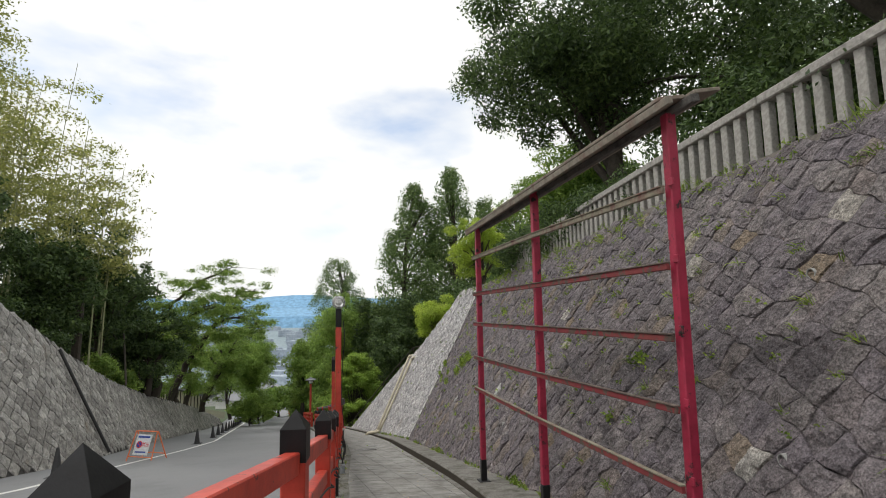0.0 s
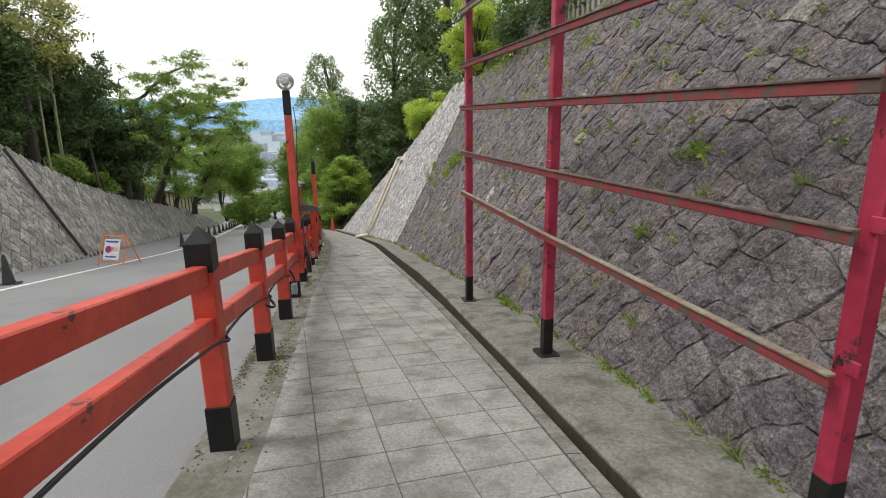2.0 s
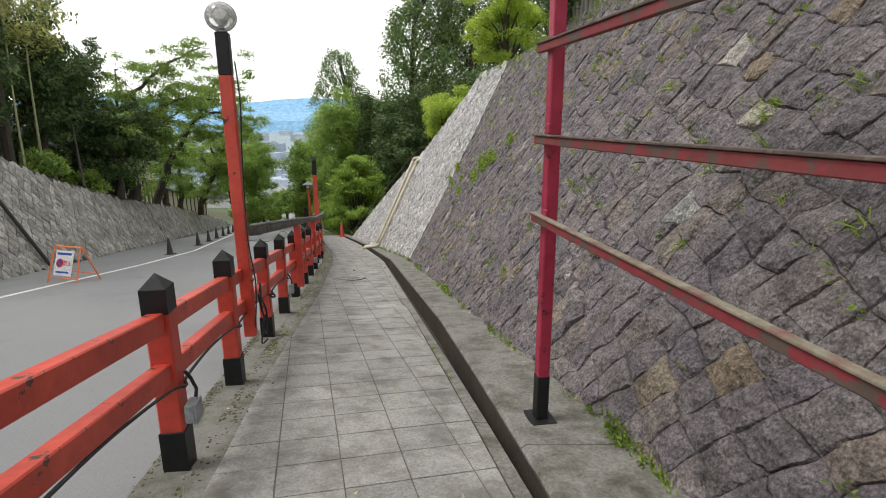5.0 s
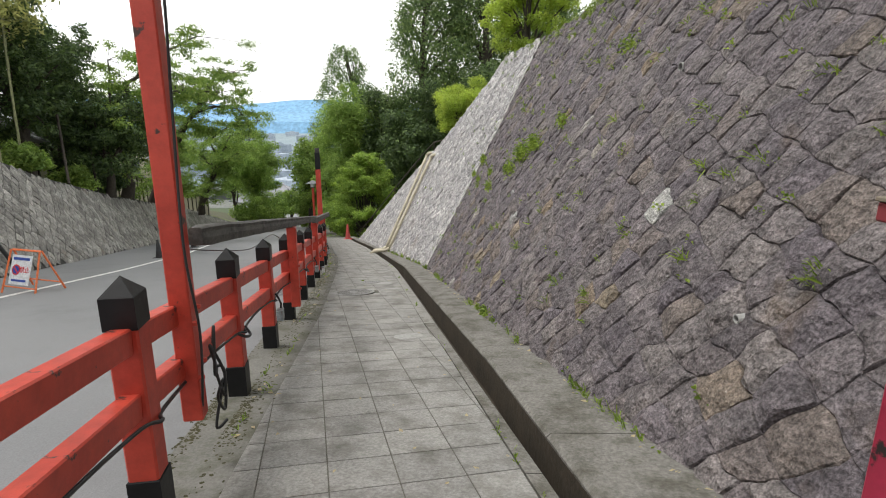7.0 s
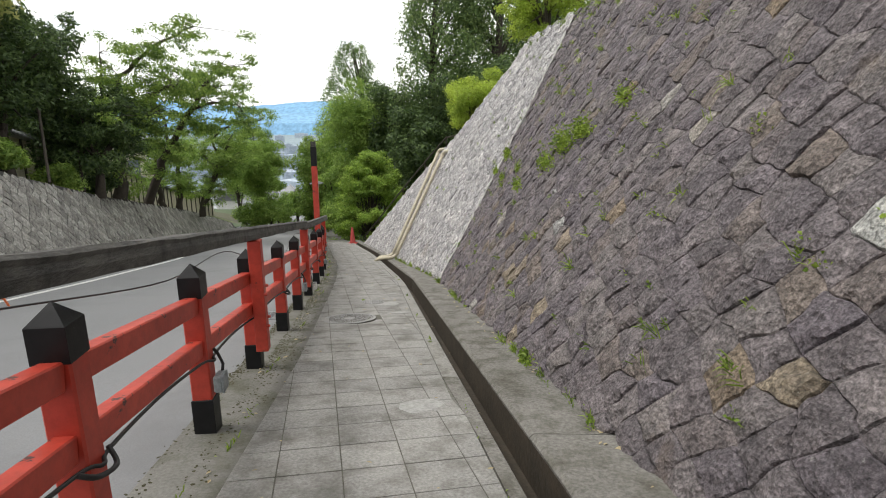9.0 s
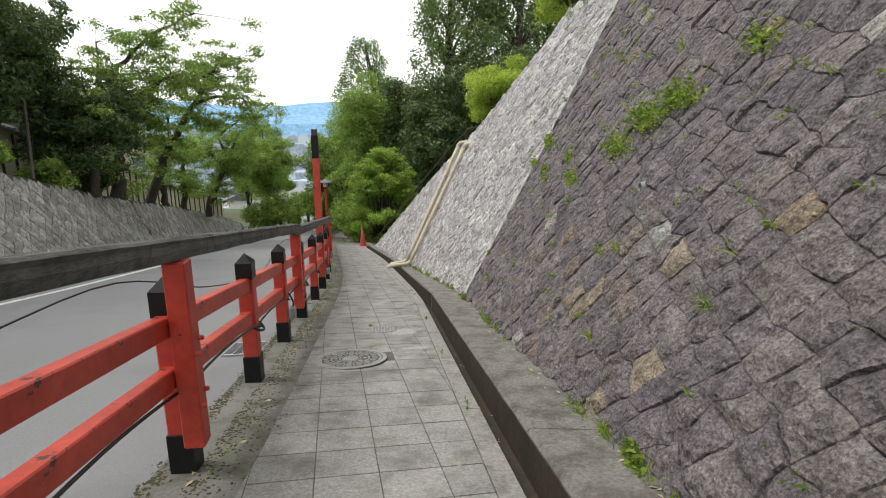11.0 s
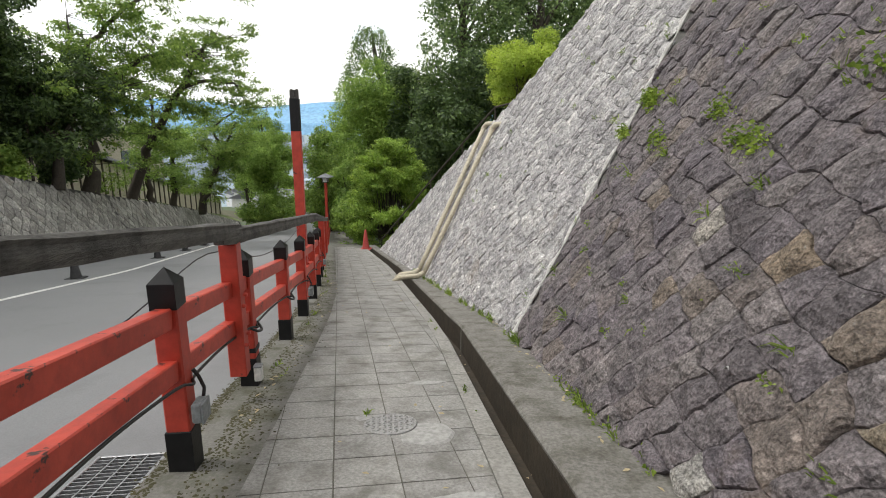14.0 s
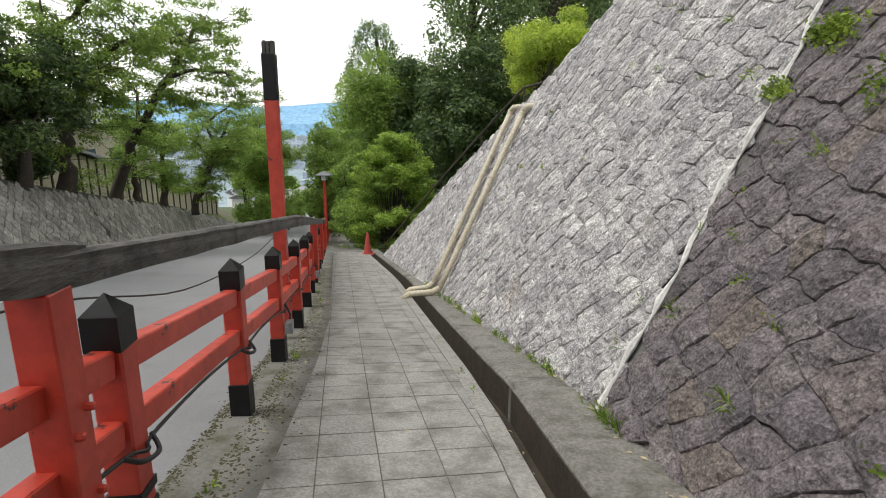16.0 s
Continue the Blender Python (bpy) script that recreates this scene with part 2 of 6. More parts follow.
M_LIMELEAF = leafy("lime_green_leaves", (0.33, 0.45, 0.05), (0.55, 0.66, 0.13), 0.5)
M_BAMBOOLEAF = leafy("bamboo_leaves", (0.28, 0.3, 0.09), (0.52, 0.54, 0.21), 0.55)
M_CULM = surface("bamboo_culm", (0.2, 0.22, 0.1), (0.34, 0.34, 0.18), 1, 12, 0.5, 0)
M_GRASS = leafy("grass", (0.12, 0.2, 0.025), (0.33, 0.44, 0.08), 0.42)
M_LAWN = surface("mown_grass", (0.07, 0.1, 0.02), (0.14, 0.17, 0.045), 0.7, 12, 0.95, 0.03)
M_MOSS = surface("moss", (0.035, 0.034, 0.015), (0.075, 0.068, 0.028), 4, 40, 0.95, 0.008)
M_METAL = surface("galvanised_iron", (0.3, 0.3, 0.31), (0.45, 0.45, 0.46), 4, 50, 0.45, 0.001, metal=0.8)
M_IRON = surface("cast_iron", (0.24, 0.236, 0.23), (0.37, 0.365, 0.355), 5, 60, 0.65, 0.002, metal=0.35)
M_BOX = surface("grey_box_plastic", (0.2, 0.22, 0.23), (0.28, 0.3, 0.31), 5, 40, 0.5, 0.001)
M_CABLE = surface("black_cable", (0.012, 0.012, 0.013), (0.03, 0.03, 0.03), 5, 40, 0.5, 0)
M_PVC = surface("cream_pipe", (0.45, 0.4, 0.29), (0.58, 0.53, 0.41), 3, 30, 0.55, 0.002, (0.3, 0.25, 0.17), 0.64)
M_GREYPVC = surface("grey_drain_pipe", (0.3, 0.3, 0.29), (0.42, 0.42, 0.4), 5, 30, 0.6, 0.001)
# near-black stand-in for the shade inside pipes and under the grate
M_HOLE = surface("black_inner_shade", (0.008, 0.008, 0.008), (0.014, 0.013, 0.012), 5, 30, 0.95, 0)
M_ORANGE = surface("orange_steel_tube", (0.75, 0.16, 0.05), (0.85, 0.24, 0.09), 4, 30, 0.5, 0)
M_SIGN = surface("white_sign_board", (0.68, 0.7, 0.72), (0.76, 0.77, 0.78), 3, 30, 0.5, 0)
M_BLUE = surface("blue_print", (0.03, 0.06, 0.3), (0.04, 0.09, 0.4), 3, 30, 0.5, 0)
M_REDPRINT = surface("red_print", (0.6, 0.03, 0.04), (0.68, 0.05, 0.06), 3, 30, 0.5, 0)
M_CONE = surface("dark_cone_rubber", (0.02, 0.02, 0.022), (0.05, 0.05, 0.05), 4, 30, 0.7, 0)
M_REDCONE = surface("faded_red_cone", (0.4, 0.045, 0.04), (0.52, 0.09, 0.08), 4, 30, 0.6, 0)
M_PLASTER = surface("cream_plaster", (0.42, 0.38, 0.29), (0.52, 0.48, 0.38), 0.7, 14, 0.9, 0.002, (0.34, 0.3, 0.22), 0.62)
M_TIMBER = surface("dark_timber", (0.035, 0.028, 0.022), (0.07, 0.055, 0.045), 3, 20, 0.8, 0)
M_ROOFTILE = surface("grey_roof_tile", (0.13, 0.135, 0.145), (0.22, 0.225, 0.235), 2, 12, 0.5, 0.01)
M_HOUSE = surface("pale_house_wall", (0.5, 0.5, 0.48), (0.65, 0.64, 0.62), 0.5, 6, 0.8, 0)
# city, window bands, plain and hills carry distance haze in their base colour
M_CITY = surface("haze_tinted_city_wall", (0.27, 0.32, 0.38), (0.42, 0.47, 0.53), 0.02, 0.4, 0.9, 0, vary="object")
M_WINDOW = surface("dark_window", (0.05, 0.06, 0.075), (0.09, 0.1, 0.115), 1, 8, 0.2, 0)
M_HAZEBAND = surface("haze_tinted_window_band", (0.28, 0.33, 0.4), (0.34, 0.4, 0.47), 0.05, 0.4, 0.8, 0)
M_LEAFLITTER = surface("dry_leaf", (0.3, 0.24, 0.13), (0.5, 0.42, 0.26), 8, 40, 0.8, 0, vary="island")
M_HILL = surface("haze_blue_hills", (0.17, 0.33, 0.5), (0.21, 0.38, 0.55), 0.004, 0.05, 1.0, 0)
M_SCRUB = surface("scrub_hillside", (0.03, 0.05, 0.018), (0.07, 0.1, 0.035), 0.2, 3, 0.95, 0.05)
M_PLAIN = surface("haze_tinted_plain", (0.17, 0.23, 0.25), (0.27, 0.33, 0.36), 0.01, 0.1, 1.0, 0)
m_glass, g_nt, g_b = nodes_of("lamp_glass")
g_b.inputs["Base Color"].default_value = (0.85, 0.85, 0.83, 1)
g_b.inputs["Transmission Weight"].default_value, g_b.inputs["Roughness"].default_value = 0.85, 0.12
M_GLASS = m_glass


# ---- mesh tools ----
class Shape:
    """Vertices and faces that become one mesh."""

    def __init__(self):
        self.v, self.f = [], []

    def add(self, verts, faces):
        n = len(self.v)
        self.v += [tuple(p) for p in verts]
        self.f += [tuple(i + n for i in f) for f in faces]
        return self

    def box(self, m, sx, sy, sz, c=0.0):
        """A box of that size about m's origin, its edges chamfered by c."""
        hx, hy, hz = sx / 2, sy / 2, sz / 2
        if c <= 0:
            vs = [m @ Vector((a * hx, b * hy, d * hz)) for a in (-1, 1) for b in (-1, 1) for d in (-1, 1)]
            return self.add(vs, [(0, 1, 3, 2), (4, 6, 7, 5), (0, 4, 5, 1), (2, 3, 7, 6), (0, 2, 6, 4), (1, 5, 7, 3)])
        vs, key = [], {}
        for a in (-1, 1):
            for b in (-1, 1):
                for d in (-1, 1):
                    for ax in range(3):
                        h = [hx - c, hy - c, hz - c]
                        h[ax] += c
                        key[(a, b, d, ax)] = len(vs)
                        vs.append(m @ Vector((a * h[0], b * h[1], d * h[2])))
        fs = []
        for ax in range(3):
            for s in (-1, 1):
                loop = []
                for p, q in ((-1, -1), (1, -1), (1, 1), (-1, 1)):
                    k = [p, q]
                    k.insert(ax, s)
                    loop.append(key[(*k, ax)])
                fs.append(loop if (s > 0) == (ax != 1) else loop[::-1])
        for ax in range(3):
            o1, o2 = [i for i in range(3) if i != ax]
            for p in (-1, 1):
                for q in (-1, 1):
                    k0, k1 = [0, 0, 0], [0, 0, 0]
                    k0[ax], k1[ax] = -1, 1
                    k0[o1] = k1[o1] = p
                    k0[o2] = k1[o2] = q
                    loop = [key[(*k0, o1)], key[(*k1, o1)], key[(*k1, o2)], key[(*k0, o2)]]
                    fs.append(loop if p * q * (-1 if ax == 1 else 1) > 0 else loop[::-1])
        for a in (-1, 1):
            for b in (-1, 1):
                for d in (-1, 1):
                    loop = [key[(a, b, d, i)] for i in range(3)]
                    fs.append(loop if a * b * d > 0 else loop[::-1])
        return self.add(vs, fs)

    def tube(self, pts, radii, n=8, cap=True):
        pts = [Vector(p) for p in pts]
        if not hasattr(radii, "__len__"):
            radii = [radii] * len(pts)
        vs, fs, ref = [], [], None
        for i, p in enumerate(pts):
            d = (pts[min(i + 1, len(pts) - 1)] - pts[max(i - 1, 0)]).normalized()
            if ref is None:
                ref = d.orthogonal().normalized()
            ref = (ref - d * ref.dot(d)).normalized()
            side = d.cross(ref)
            vs += [p + (ref * math.cos(6.28319 * k / n) + side * math.sin(6.28319 * k / n)) * radii[i] for k in range(n)]
        for i in range(len(pts) - 1):
            fs += [(i * n + k, i * n + (k + 1) % n, (i + 1) * n + (k + 1) % n, (i + 1) * n + k) for k in range(n)]
        if cap:
            fs += [tuple(range(n))[::-1], tuple(range((len(pts) - 1) * n, len(pts) * n))]
        return self.add(vs, fs)

    def lathe(self, m, prof, n=16):
        """prof: (radius, height) pairs from bottom to top, turned about m's z."""
        vs = [m @ Vector((r * math.cos(6.28319 * k / n), r * math.sin(6.28319 * k / n), h)) for r, h in prof for k in range(n)]
        fs = [(i * n + k, i * n + (k + 1) % n, (i + 1) * n + (k + 1) % n, (i + 1) * n + k) for i in range(len(prof) - 1) for k in range(n)]
        fs += [tuple(range(n))[::-1], tuple(range((len(prof) - 1) * n, len(prof) * n))]
        return self.add(vs, fs)

    def strip(self, rows):
        """A sheet through rows of equally many points."""
        k = len(rows[0])
        return self.add([p for r in rows for p in r], [(i * k + j, i * k + j + 1, (i + 1) * k + j + 1, (i + 1) * k + j) for i in range(len(rows) - 1) for j in range(k - 1)])

    def ring_strip(self, rows):
        """A closed bar through rows of points that go round its section."""
        k = len(rows[0])
        fs = [(i * k + j, i * k + (j + 1) % k, (i + 1) * k + (j + 1) % k, (i + 1) * k + j) for i in range(len(rows) - 1) for j in range(k)]
        fs += [tuple(range(k))[::-1], tuple(range((len(rows) - 1) * k, len(rows) * k))]
        return self.add([p for r in rows for p in r], fs)

    def mesh(self, name, material, smooth=False):
        me = bpy.data.meshes.new(name)
        me.from_pydata(self.v, [], self.f)
        me.materials.append(material)
        if smooth:
            me.polygons.foreach_set("use_smooth", [True] * len(me.polygons))
        return me


def thing(name, at, label, category, group="", rz=0.0):
    ob = new(name)
    ob.empty_display_size = 0.1
    ob.matrix_world = pose(*at, 0, 0, rz)
    return tagged(ob, label, category, group)


def part(name, shape, material, parent, label="", smooth=False, at=None):
    ob = new(name, shape if isinstance(shape, bpy.types.Mesh) else shape.mesh(name, material, smooth))
    ob.parent = parent
    if at is not None:
        ob.matrix_basis = at
    if label:
        ob["label"] = label
    return ob


def single(name, shape, material, label, category="", group="", kind="", smooth=False, at=None):
    ob = new(name, shape if isinstance(shape, bpy.types.Mesh) else shape.mesh(name, material, smooth))
    if at is not None:
        ob.matrix_world = at
    return tagged(ob, label, category, group, kind)


I4 = Matrix.Identity(4)
T = Matrix.Translation


# ---- plan: heights and lines as functions of y ----
def z_path(y):
    """Height of the footway."""
    if y < 5:
        return -0.12 * y
    if y < 9:
        return -0.6 - 0.12 * (y - 5) - 0.007 * (y - 5) ** 2
    if y < 60:
        return -1.192 - 0.174 * (y - 9)
    if y < 72:
        return -10.066 - 0.174 * (y - 60) + 0.00225 * (y - 60) ** 2
    return -11.83 - 0.12 * (y - 72) if y < 110 else -16.39


def run_line(y, y0, x0, slopes):
    """x at y of a line through (y0, x0) whose slope is given up to each bound."""
    def area(v):
        total, low = 0.0, -200.0
        for bound, s in slopes:
            if v <= low:
                break
            total += s * (min(v, bound) - low)
            low = bound
        return total
    return x0 + area(y) - area(y0)


def x_fence(y):
    return run_line(y, 4.2, -0.94, ((2.6, -0.02), (4.2, -0.142), (7.2, -0.174), (9.2, -0.198), (14, -0.194), (17.2, -0.2), (19, -0.212), (21, -0.25), (999, -0.3)))


def rise(y):
    """How much higher the fence stands at the top of the slope."""
    return float(np.interp(y, (1.0, 2.6, 4.2, 5.6, 7.0), (0.25, 0.225, 0.14, 0.055, 0.0)))


def x_wall(y):
    """Foot of the high stone wall beside the footway."""
    return 2.35 - 0.2 * y if y < 18.6 else -1.37 - 0.32 * (y - 18.6)


def x_pave(y):
    """Where the paving ends at the gutter."""
    return x_wall(y) - (0.73 if y < 19 else max(0.45, 0.73 - 0.045 * (y - 19)))


def kerb(y):
    """Height of the kerb beside the wall above the paving."""
    return float(np.interp(y, (6.5, 10.0), (0.065, 0.05)))


def gap(y):
    """Clear width of the open gutter."""
    return min(0.2, max(0.05, 0.05 + 0.0375 * (y - 6.5)))


def z_road(x, y):
    return z_path(y) - 0.10 - 0.03 * max(0.0, x_fence(y) - x)


def x_line(y):
    """The white edge line of the road."""
    return run_line(y, 14, -8.4, ((10, -0.06), (19.5, -0.17), (25, -0.22), (999, -0.335)))


def x_left(y):
    """Foot of the stone wall across the road."""
    return run_line(y, 16, -10.7, ((8, -0.05), (16, -0.2), (30, -0.335), (999, -0.31)))


def z_left(y):
    """Top of the stone wall across the road."""
    return float(np.interp(y, (-10, 8, 14.7, 19.5, 24, 31, 47, 62, 70), (7.2, 4.6, 2.2, 0.2, -1.3, -2.95, -6.3, -10.0, -11.6)))


BATTER = 0.56
TOP_Z = lambda y: 3.13 - 0.038 * y


# ---- ground, road, footway ----
def ys(a, b, step):
    n = max(2, int(round((b - a) / step)) + 1)
    return [a + (b - a) * i / (n - 1) for i in range(n)]


def far_slope(x, y):
    """Land under and beyond the place: a hillside that runs down to the plain."""
    if y > 110:
        return max(-60.0, -16.6 - 0.16 * (y - 110))
    return z_road(x, y) - 0.35


g = Shape()
g_rows = []
for y in ys(-30, 110, 5) + [130, 170, 240, 380, 700, 1400, 2600, 4500]:
    spread = 40 if y <= 110 else 40 + (y - 110) * 1.3
    xs = [x_fence(min(y, 110)) + k * spread for k in (-1, -0.5, -0.27, -0.1, 0.0, 0.15, 0.5, 1)]
    g_rows.append([(x, y, far_slope(x, y)) for x in xs])
g.strip(g_rows[30:])
hillside = Shape().strip(g_rows[:31])
single("ground_plain", g, M_PLAIN, "plain below the hill, its colour tinted for haze", "ground", kind="structure")
single("ground", hillside, M_SCRUB, "dark green hillside under road and walls", "ground", kind="structure")

road = Shape()
rows = []
for y in ys(-12, 112, 1.0):
    a, b = x_fence(y) - 0.16, x_left(y) - 0.4 if y < 52 else x_fence(y) - 9.5
    rows.append([(a + (b - a) * k / 6, y, z_road(a + (b - a) * k / 6, y)) for k in range(7)])
road.strip([r[::-1] for r in rows])
single("road", road, M_ROAD, "smooth grey asphalt road running down the hill", "road", kind="structure")

line = Shape()
line.strip([[(x_line(y) - 0.075, y, z_road(x_line(y) - 0.075, y) + 0.005), (x_line(y) + 0.075, y, z_road(x_line(y) + 0.075, y) + 0.005)] for y in ys(-10, 95, 0.8)])
single("trim_edge_line", line, M_WHITE, "worn white edge line painted on the road", "road line", kind="structure")

# footway bed with its kerb towards the road
bed = Shape()
rows = []
for y in ys(-12, 70, 0.5):
    l, r, z = x_fence(y) - 0.17, x_pave(y), z_path(y)
    rows.append([(l, y, z - 0.35), (l, y, z - 0.02), (l + 0.02, y, z), (r, y, z), (r, y, z - 0.35)])
bed.ring_strip(rows)
single("pavement", bed, M_DIRTY, "weathered concrete footway with a low kerb", "footway", kind="structure")

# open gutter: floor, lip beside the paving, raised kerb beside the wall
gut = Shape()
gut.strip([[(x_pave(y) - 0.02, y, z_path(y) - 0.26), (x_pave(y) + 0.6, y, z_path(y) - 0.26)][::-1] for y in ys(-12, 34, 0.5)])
single("floor_gutter", gut, M_GUTTER, "dark brown floor of the open gutter", "gutter", kind="structure")
for j, (ya, yb) in enumerate(zip(ys(-12, 34, 1.15)[:-1], ys(-12, 34, 1.15)[1:])):
    lip = Shape()
    lip_l = lambda y: 0.004 if y < 12 else -0.045
    lip.ring_strip([[(x_pave(y) + lip_l(y), y, z_path(y) - 0.3), (x_pave(y) + lip_l(y), y, z_path(y) + 0.012), (x_pave(y) + 0.085, y, z_path(y) + 0.012), (x_pave(y) + 0.095, y, z_path(y) - 0.004), (x_pave(y) + 0.095, y, z_path(y) - 0.3)] for y in (ya + 0.004, yb - 0.004)])
    single("trim_gutter_lip", lip, M_LIP if ya > 11.5 else M_CONC, "worn concrete lip along the open gutter", "gutter lip", "gutter lips", "structure")
KERB = 0.05
for j, (ya, yb) in enumerate(zip(ys(-12, 34, 1.9)[:-1], ys(-12, 34, 1.9)[1:])):
    kb = Shape()
    rows = []
    for y in ys(ya + 0.004, yb - 0.004, 0.48):
        l, r, z = x_pave(y) + 0.095 + gap(y), x_wall(y) + 0.12, z_path(y) + kerb(y)
        rows.append([(l, y, z - 0.4), (l, y, z - 0.025), (l + 0.025, y, z), (r, y, z + 0.01), (r, y, z - 0.4)])
    kb.ring_strip(rows)
    single("trim_wall_kerb", kb, M_CONC, "stained concrete kerb between gutter and stone wall", "kerb", "wall kerbs", "structure")


# dark brown sheets over the sides of the gutter
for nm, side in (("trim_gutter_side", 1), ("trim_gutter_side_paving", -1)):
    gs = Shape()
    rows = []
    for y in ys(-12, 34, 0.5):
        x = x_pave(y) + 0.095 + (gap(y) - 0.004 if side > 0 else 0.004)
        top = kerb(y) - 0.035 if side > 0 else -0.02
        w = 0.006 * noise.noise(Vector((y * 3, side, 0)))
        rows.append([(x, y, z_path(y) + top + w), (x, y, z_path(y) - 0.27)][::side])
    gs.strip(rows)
    single(nm, gs, M_GUTTER, "dark brown side of the open gutter", "gutter side", kind="structure")

# ---- high stone walls ----
def wall_point(y, h, out=0.0):
    """A point of the high wall's face: h metres above its foot, out metres proud of the face."""
    z0 = z_path(y) + KERB - 0.05
    s = 0.2 if y < 18.6 else 0.32
    k = 1 / math.sqrt(1 + s * s + BATTER * BATTER)
    return Vector((x_wall(y) + BATTER * h - out * k, y - out * s * k, z0 + h + out * BATTER * k))


def end_z(y):
    """The falling far edge of the pale wall."""
    return float(np.interp(y, (21.9, 22.6, 24.4, 27.1, 31.6), (2.25, 1.35, -0.2, -1.85, -5.3)))


def wall_height(y):
    top = TOP_Z(y) if y < 21.9 else end_z(y)
    return max(0.0, top - z_path(y))


def stone(shape, corners, place, rng, n, proud, rough, fill=0.997):
    """One split-face stone over four corners (along, up) of the wall: a lump bounded by broken planes, its rim drawn in."""
    c = [Vector(p) for p in corners]
    mid = sum(c, Vector((0, 0))) / 4
    seed = Vector((rng.uniform(0, 900), rng.uniform(0, 900), 0))
    a0 = rng.uniform(0, 6.283)
    planes = []
    for k in range(6):
        a = a0 + k * 1.047 + rng.uniform(-0.4, 0.4)
        planes.append((Vector((math.cos(a), math.sin(a))) * rng.uniform(0.04, 0.34) * rough, proud * rng.uniform(0.75, 1.5)))
    vs = []
    cut = [0.0] + [0.03 + 0.94 * k / (n - 2) for k in range(n - 1)] + [1.0] if n > 2 else [0.0, 0.5, 1.0]
    for j in range(n + 1):
        for i in range(n + 1):
            u, v = cut[i], cut[j]
            p = (c[0] * (1 - u) + c[1] * u) * (1 - v) + (c[3] * (1 - u) + c[2] * u) * v
            edge = min(u, 1 - u, v, 1 - v)
            p = mid + (p - mid) * fill
            q = p - mid
            h = min(top - q.dot(d) for d, top in planes)
            h += rough * (0.015 * noise.noise(seed + Vector((p.x * 13, p.y * 13, 0))) + 0.012 * noise.noise(seed + Vector((p.x * 29, p.y * 29, 3))))
            h = max(0.004, h) * min(1.0, 0.62 + edge * 3.5)
            if edge == 0:
                h = -0.004
            if edge < 0.04:
                p = p + Vector((noise.noise(Vector((p.x * 9, p.y * 9, 5))), noise.noise(Vector((p.x * 9, p.y * 9, 9))))) * 0.03
            vs.append(place(p.x, p.y, h))
    fs = [(j * (n + 1) + i, j * (n + 1) + i + 1, (j + 1) * (n + 1) + i + 1, (j + 1) * (n + 1) + i) for j in range(n) for i in range(n)]
    shape.add(vs, fs)


def net(y0, y1, top, size, rng, jit, turn, slant=(0.0, 0.0)):
    """Corners of wall stones: a net of squares turned by an angle, its knots shaken."""
    knots = {}
    ca, sa = math.cos(radians(turn)), math.sin(radians(turn))

    def knot(i, j):
        if (i, j) not in knots:
            a, b = i * size, j * size * 0.94
            knots[(i, j)] = (y0 + a * ca - b * sa + rng.uniform(-jit, jit) * size, a * sa + b * ca + rng.uniform(-jit, jit) * size)
        return knots[(i, j)]
    span = int((y1 - y0 + 9) / size) + 3
    for i in range(-4, span):
        for j in range(-span, int(9 / size) + 2):
            quad = [knot(i, j), knot(i + 1, j), knot(i + 1, j + 1), knot(i, j + 1)]
            my, mh = sum(q[0] for q in quad) / 4, sum(q[1] for q in quad) / 4
            lo, hi = (lambda h: y0 + slant[0] * h), (lambda h: y1 + slant[1] * h)
            if lo(mh) <= my <= hi(mh) and -0.05 <= mh <= top(my):
                yield [(min(max(q[0], lo(q[1]) - 0.03), hi(q[1]) + 0.03), min(max(q[1], -0.05), top(min(max(q[0], y0), hi(q[1]))) + 0.06)) for q in quad], my, mh


def face_scale(h):
    return h / math.sqrt(1 + BATTER * BATTER)


def high_wall(name, y0, y1, size, near, mats, label, jit, proud, rough, seed, turn, slant, odd=()):
    rng = random.Random(seed)
    core = Shape()
    rows = []
    for y in ys(y0, y1, 0.5):
        h = wall_height(y)
        rows.append([tuple(wall_point(y, -0.35, -0.018)), tuple(wall_point(y, h, -0.018)), (wall_point(y, h).x + 0.7, y, wall_point(y, h).z), (wall_point(y, h).x + 0.7, y, z_path(y) - 0.4)])
    core.ring_strip(rows)
    wall = single(name, core, mats[2], label, "stone wall", kind="structure")
    place = lambda a, b, out: tuple(wall_point(a, face_scale(b), out))
    rest, count = Shape(), 0
    for quad, my, mh in net(y0, y1, lambda y: wall_height(y) * math.sqrt(1 + BATTER * BATTER) - 0.04, size, rng, jit, turn, slant):
        special = [m for m, y, h in odd if math.hypot(my - y, face_scale(mh) - h) < size * 0.4]
        if special:
            s = Shape()
            stone(s, quad, place, rng, 8, proud * rng.uniform(0.9, 1.4), rough)
            part("stone", s, special[0], wall, "pale stone" if special[0] is M_WHITESTONE else "ochre stone")
        elif near[0] < my < near[1] and mh < near[2] and count < 300:
            count += 1
            s = Shape()
            stone(s, quad, place, rng, 8, proud * rng.uniform(0.7, 1.3), rough)
            part("stone", s, mats[0], wall)
        else:
            stone(rest, quad, place, rng, 7, proud * rng.uniform(0.7, 1.3), rough)
    if rest.v:
        tagged(part("stones", rest, mats[1], wall), kind="stuff")
    return wall


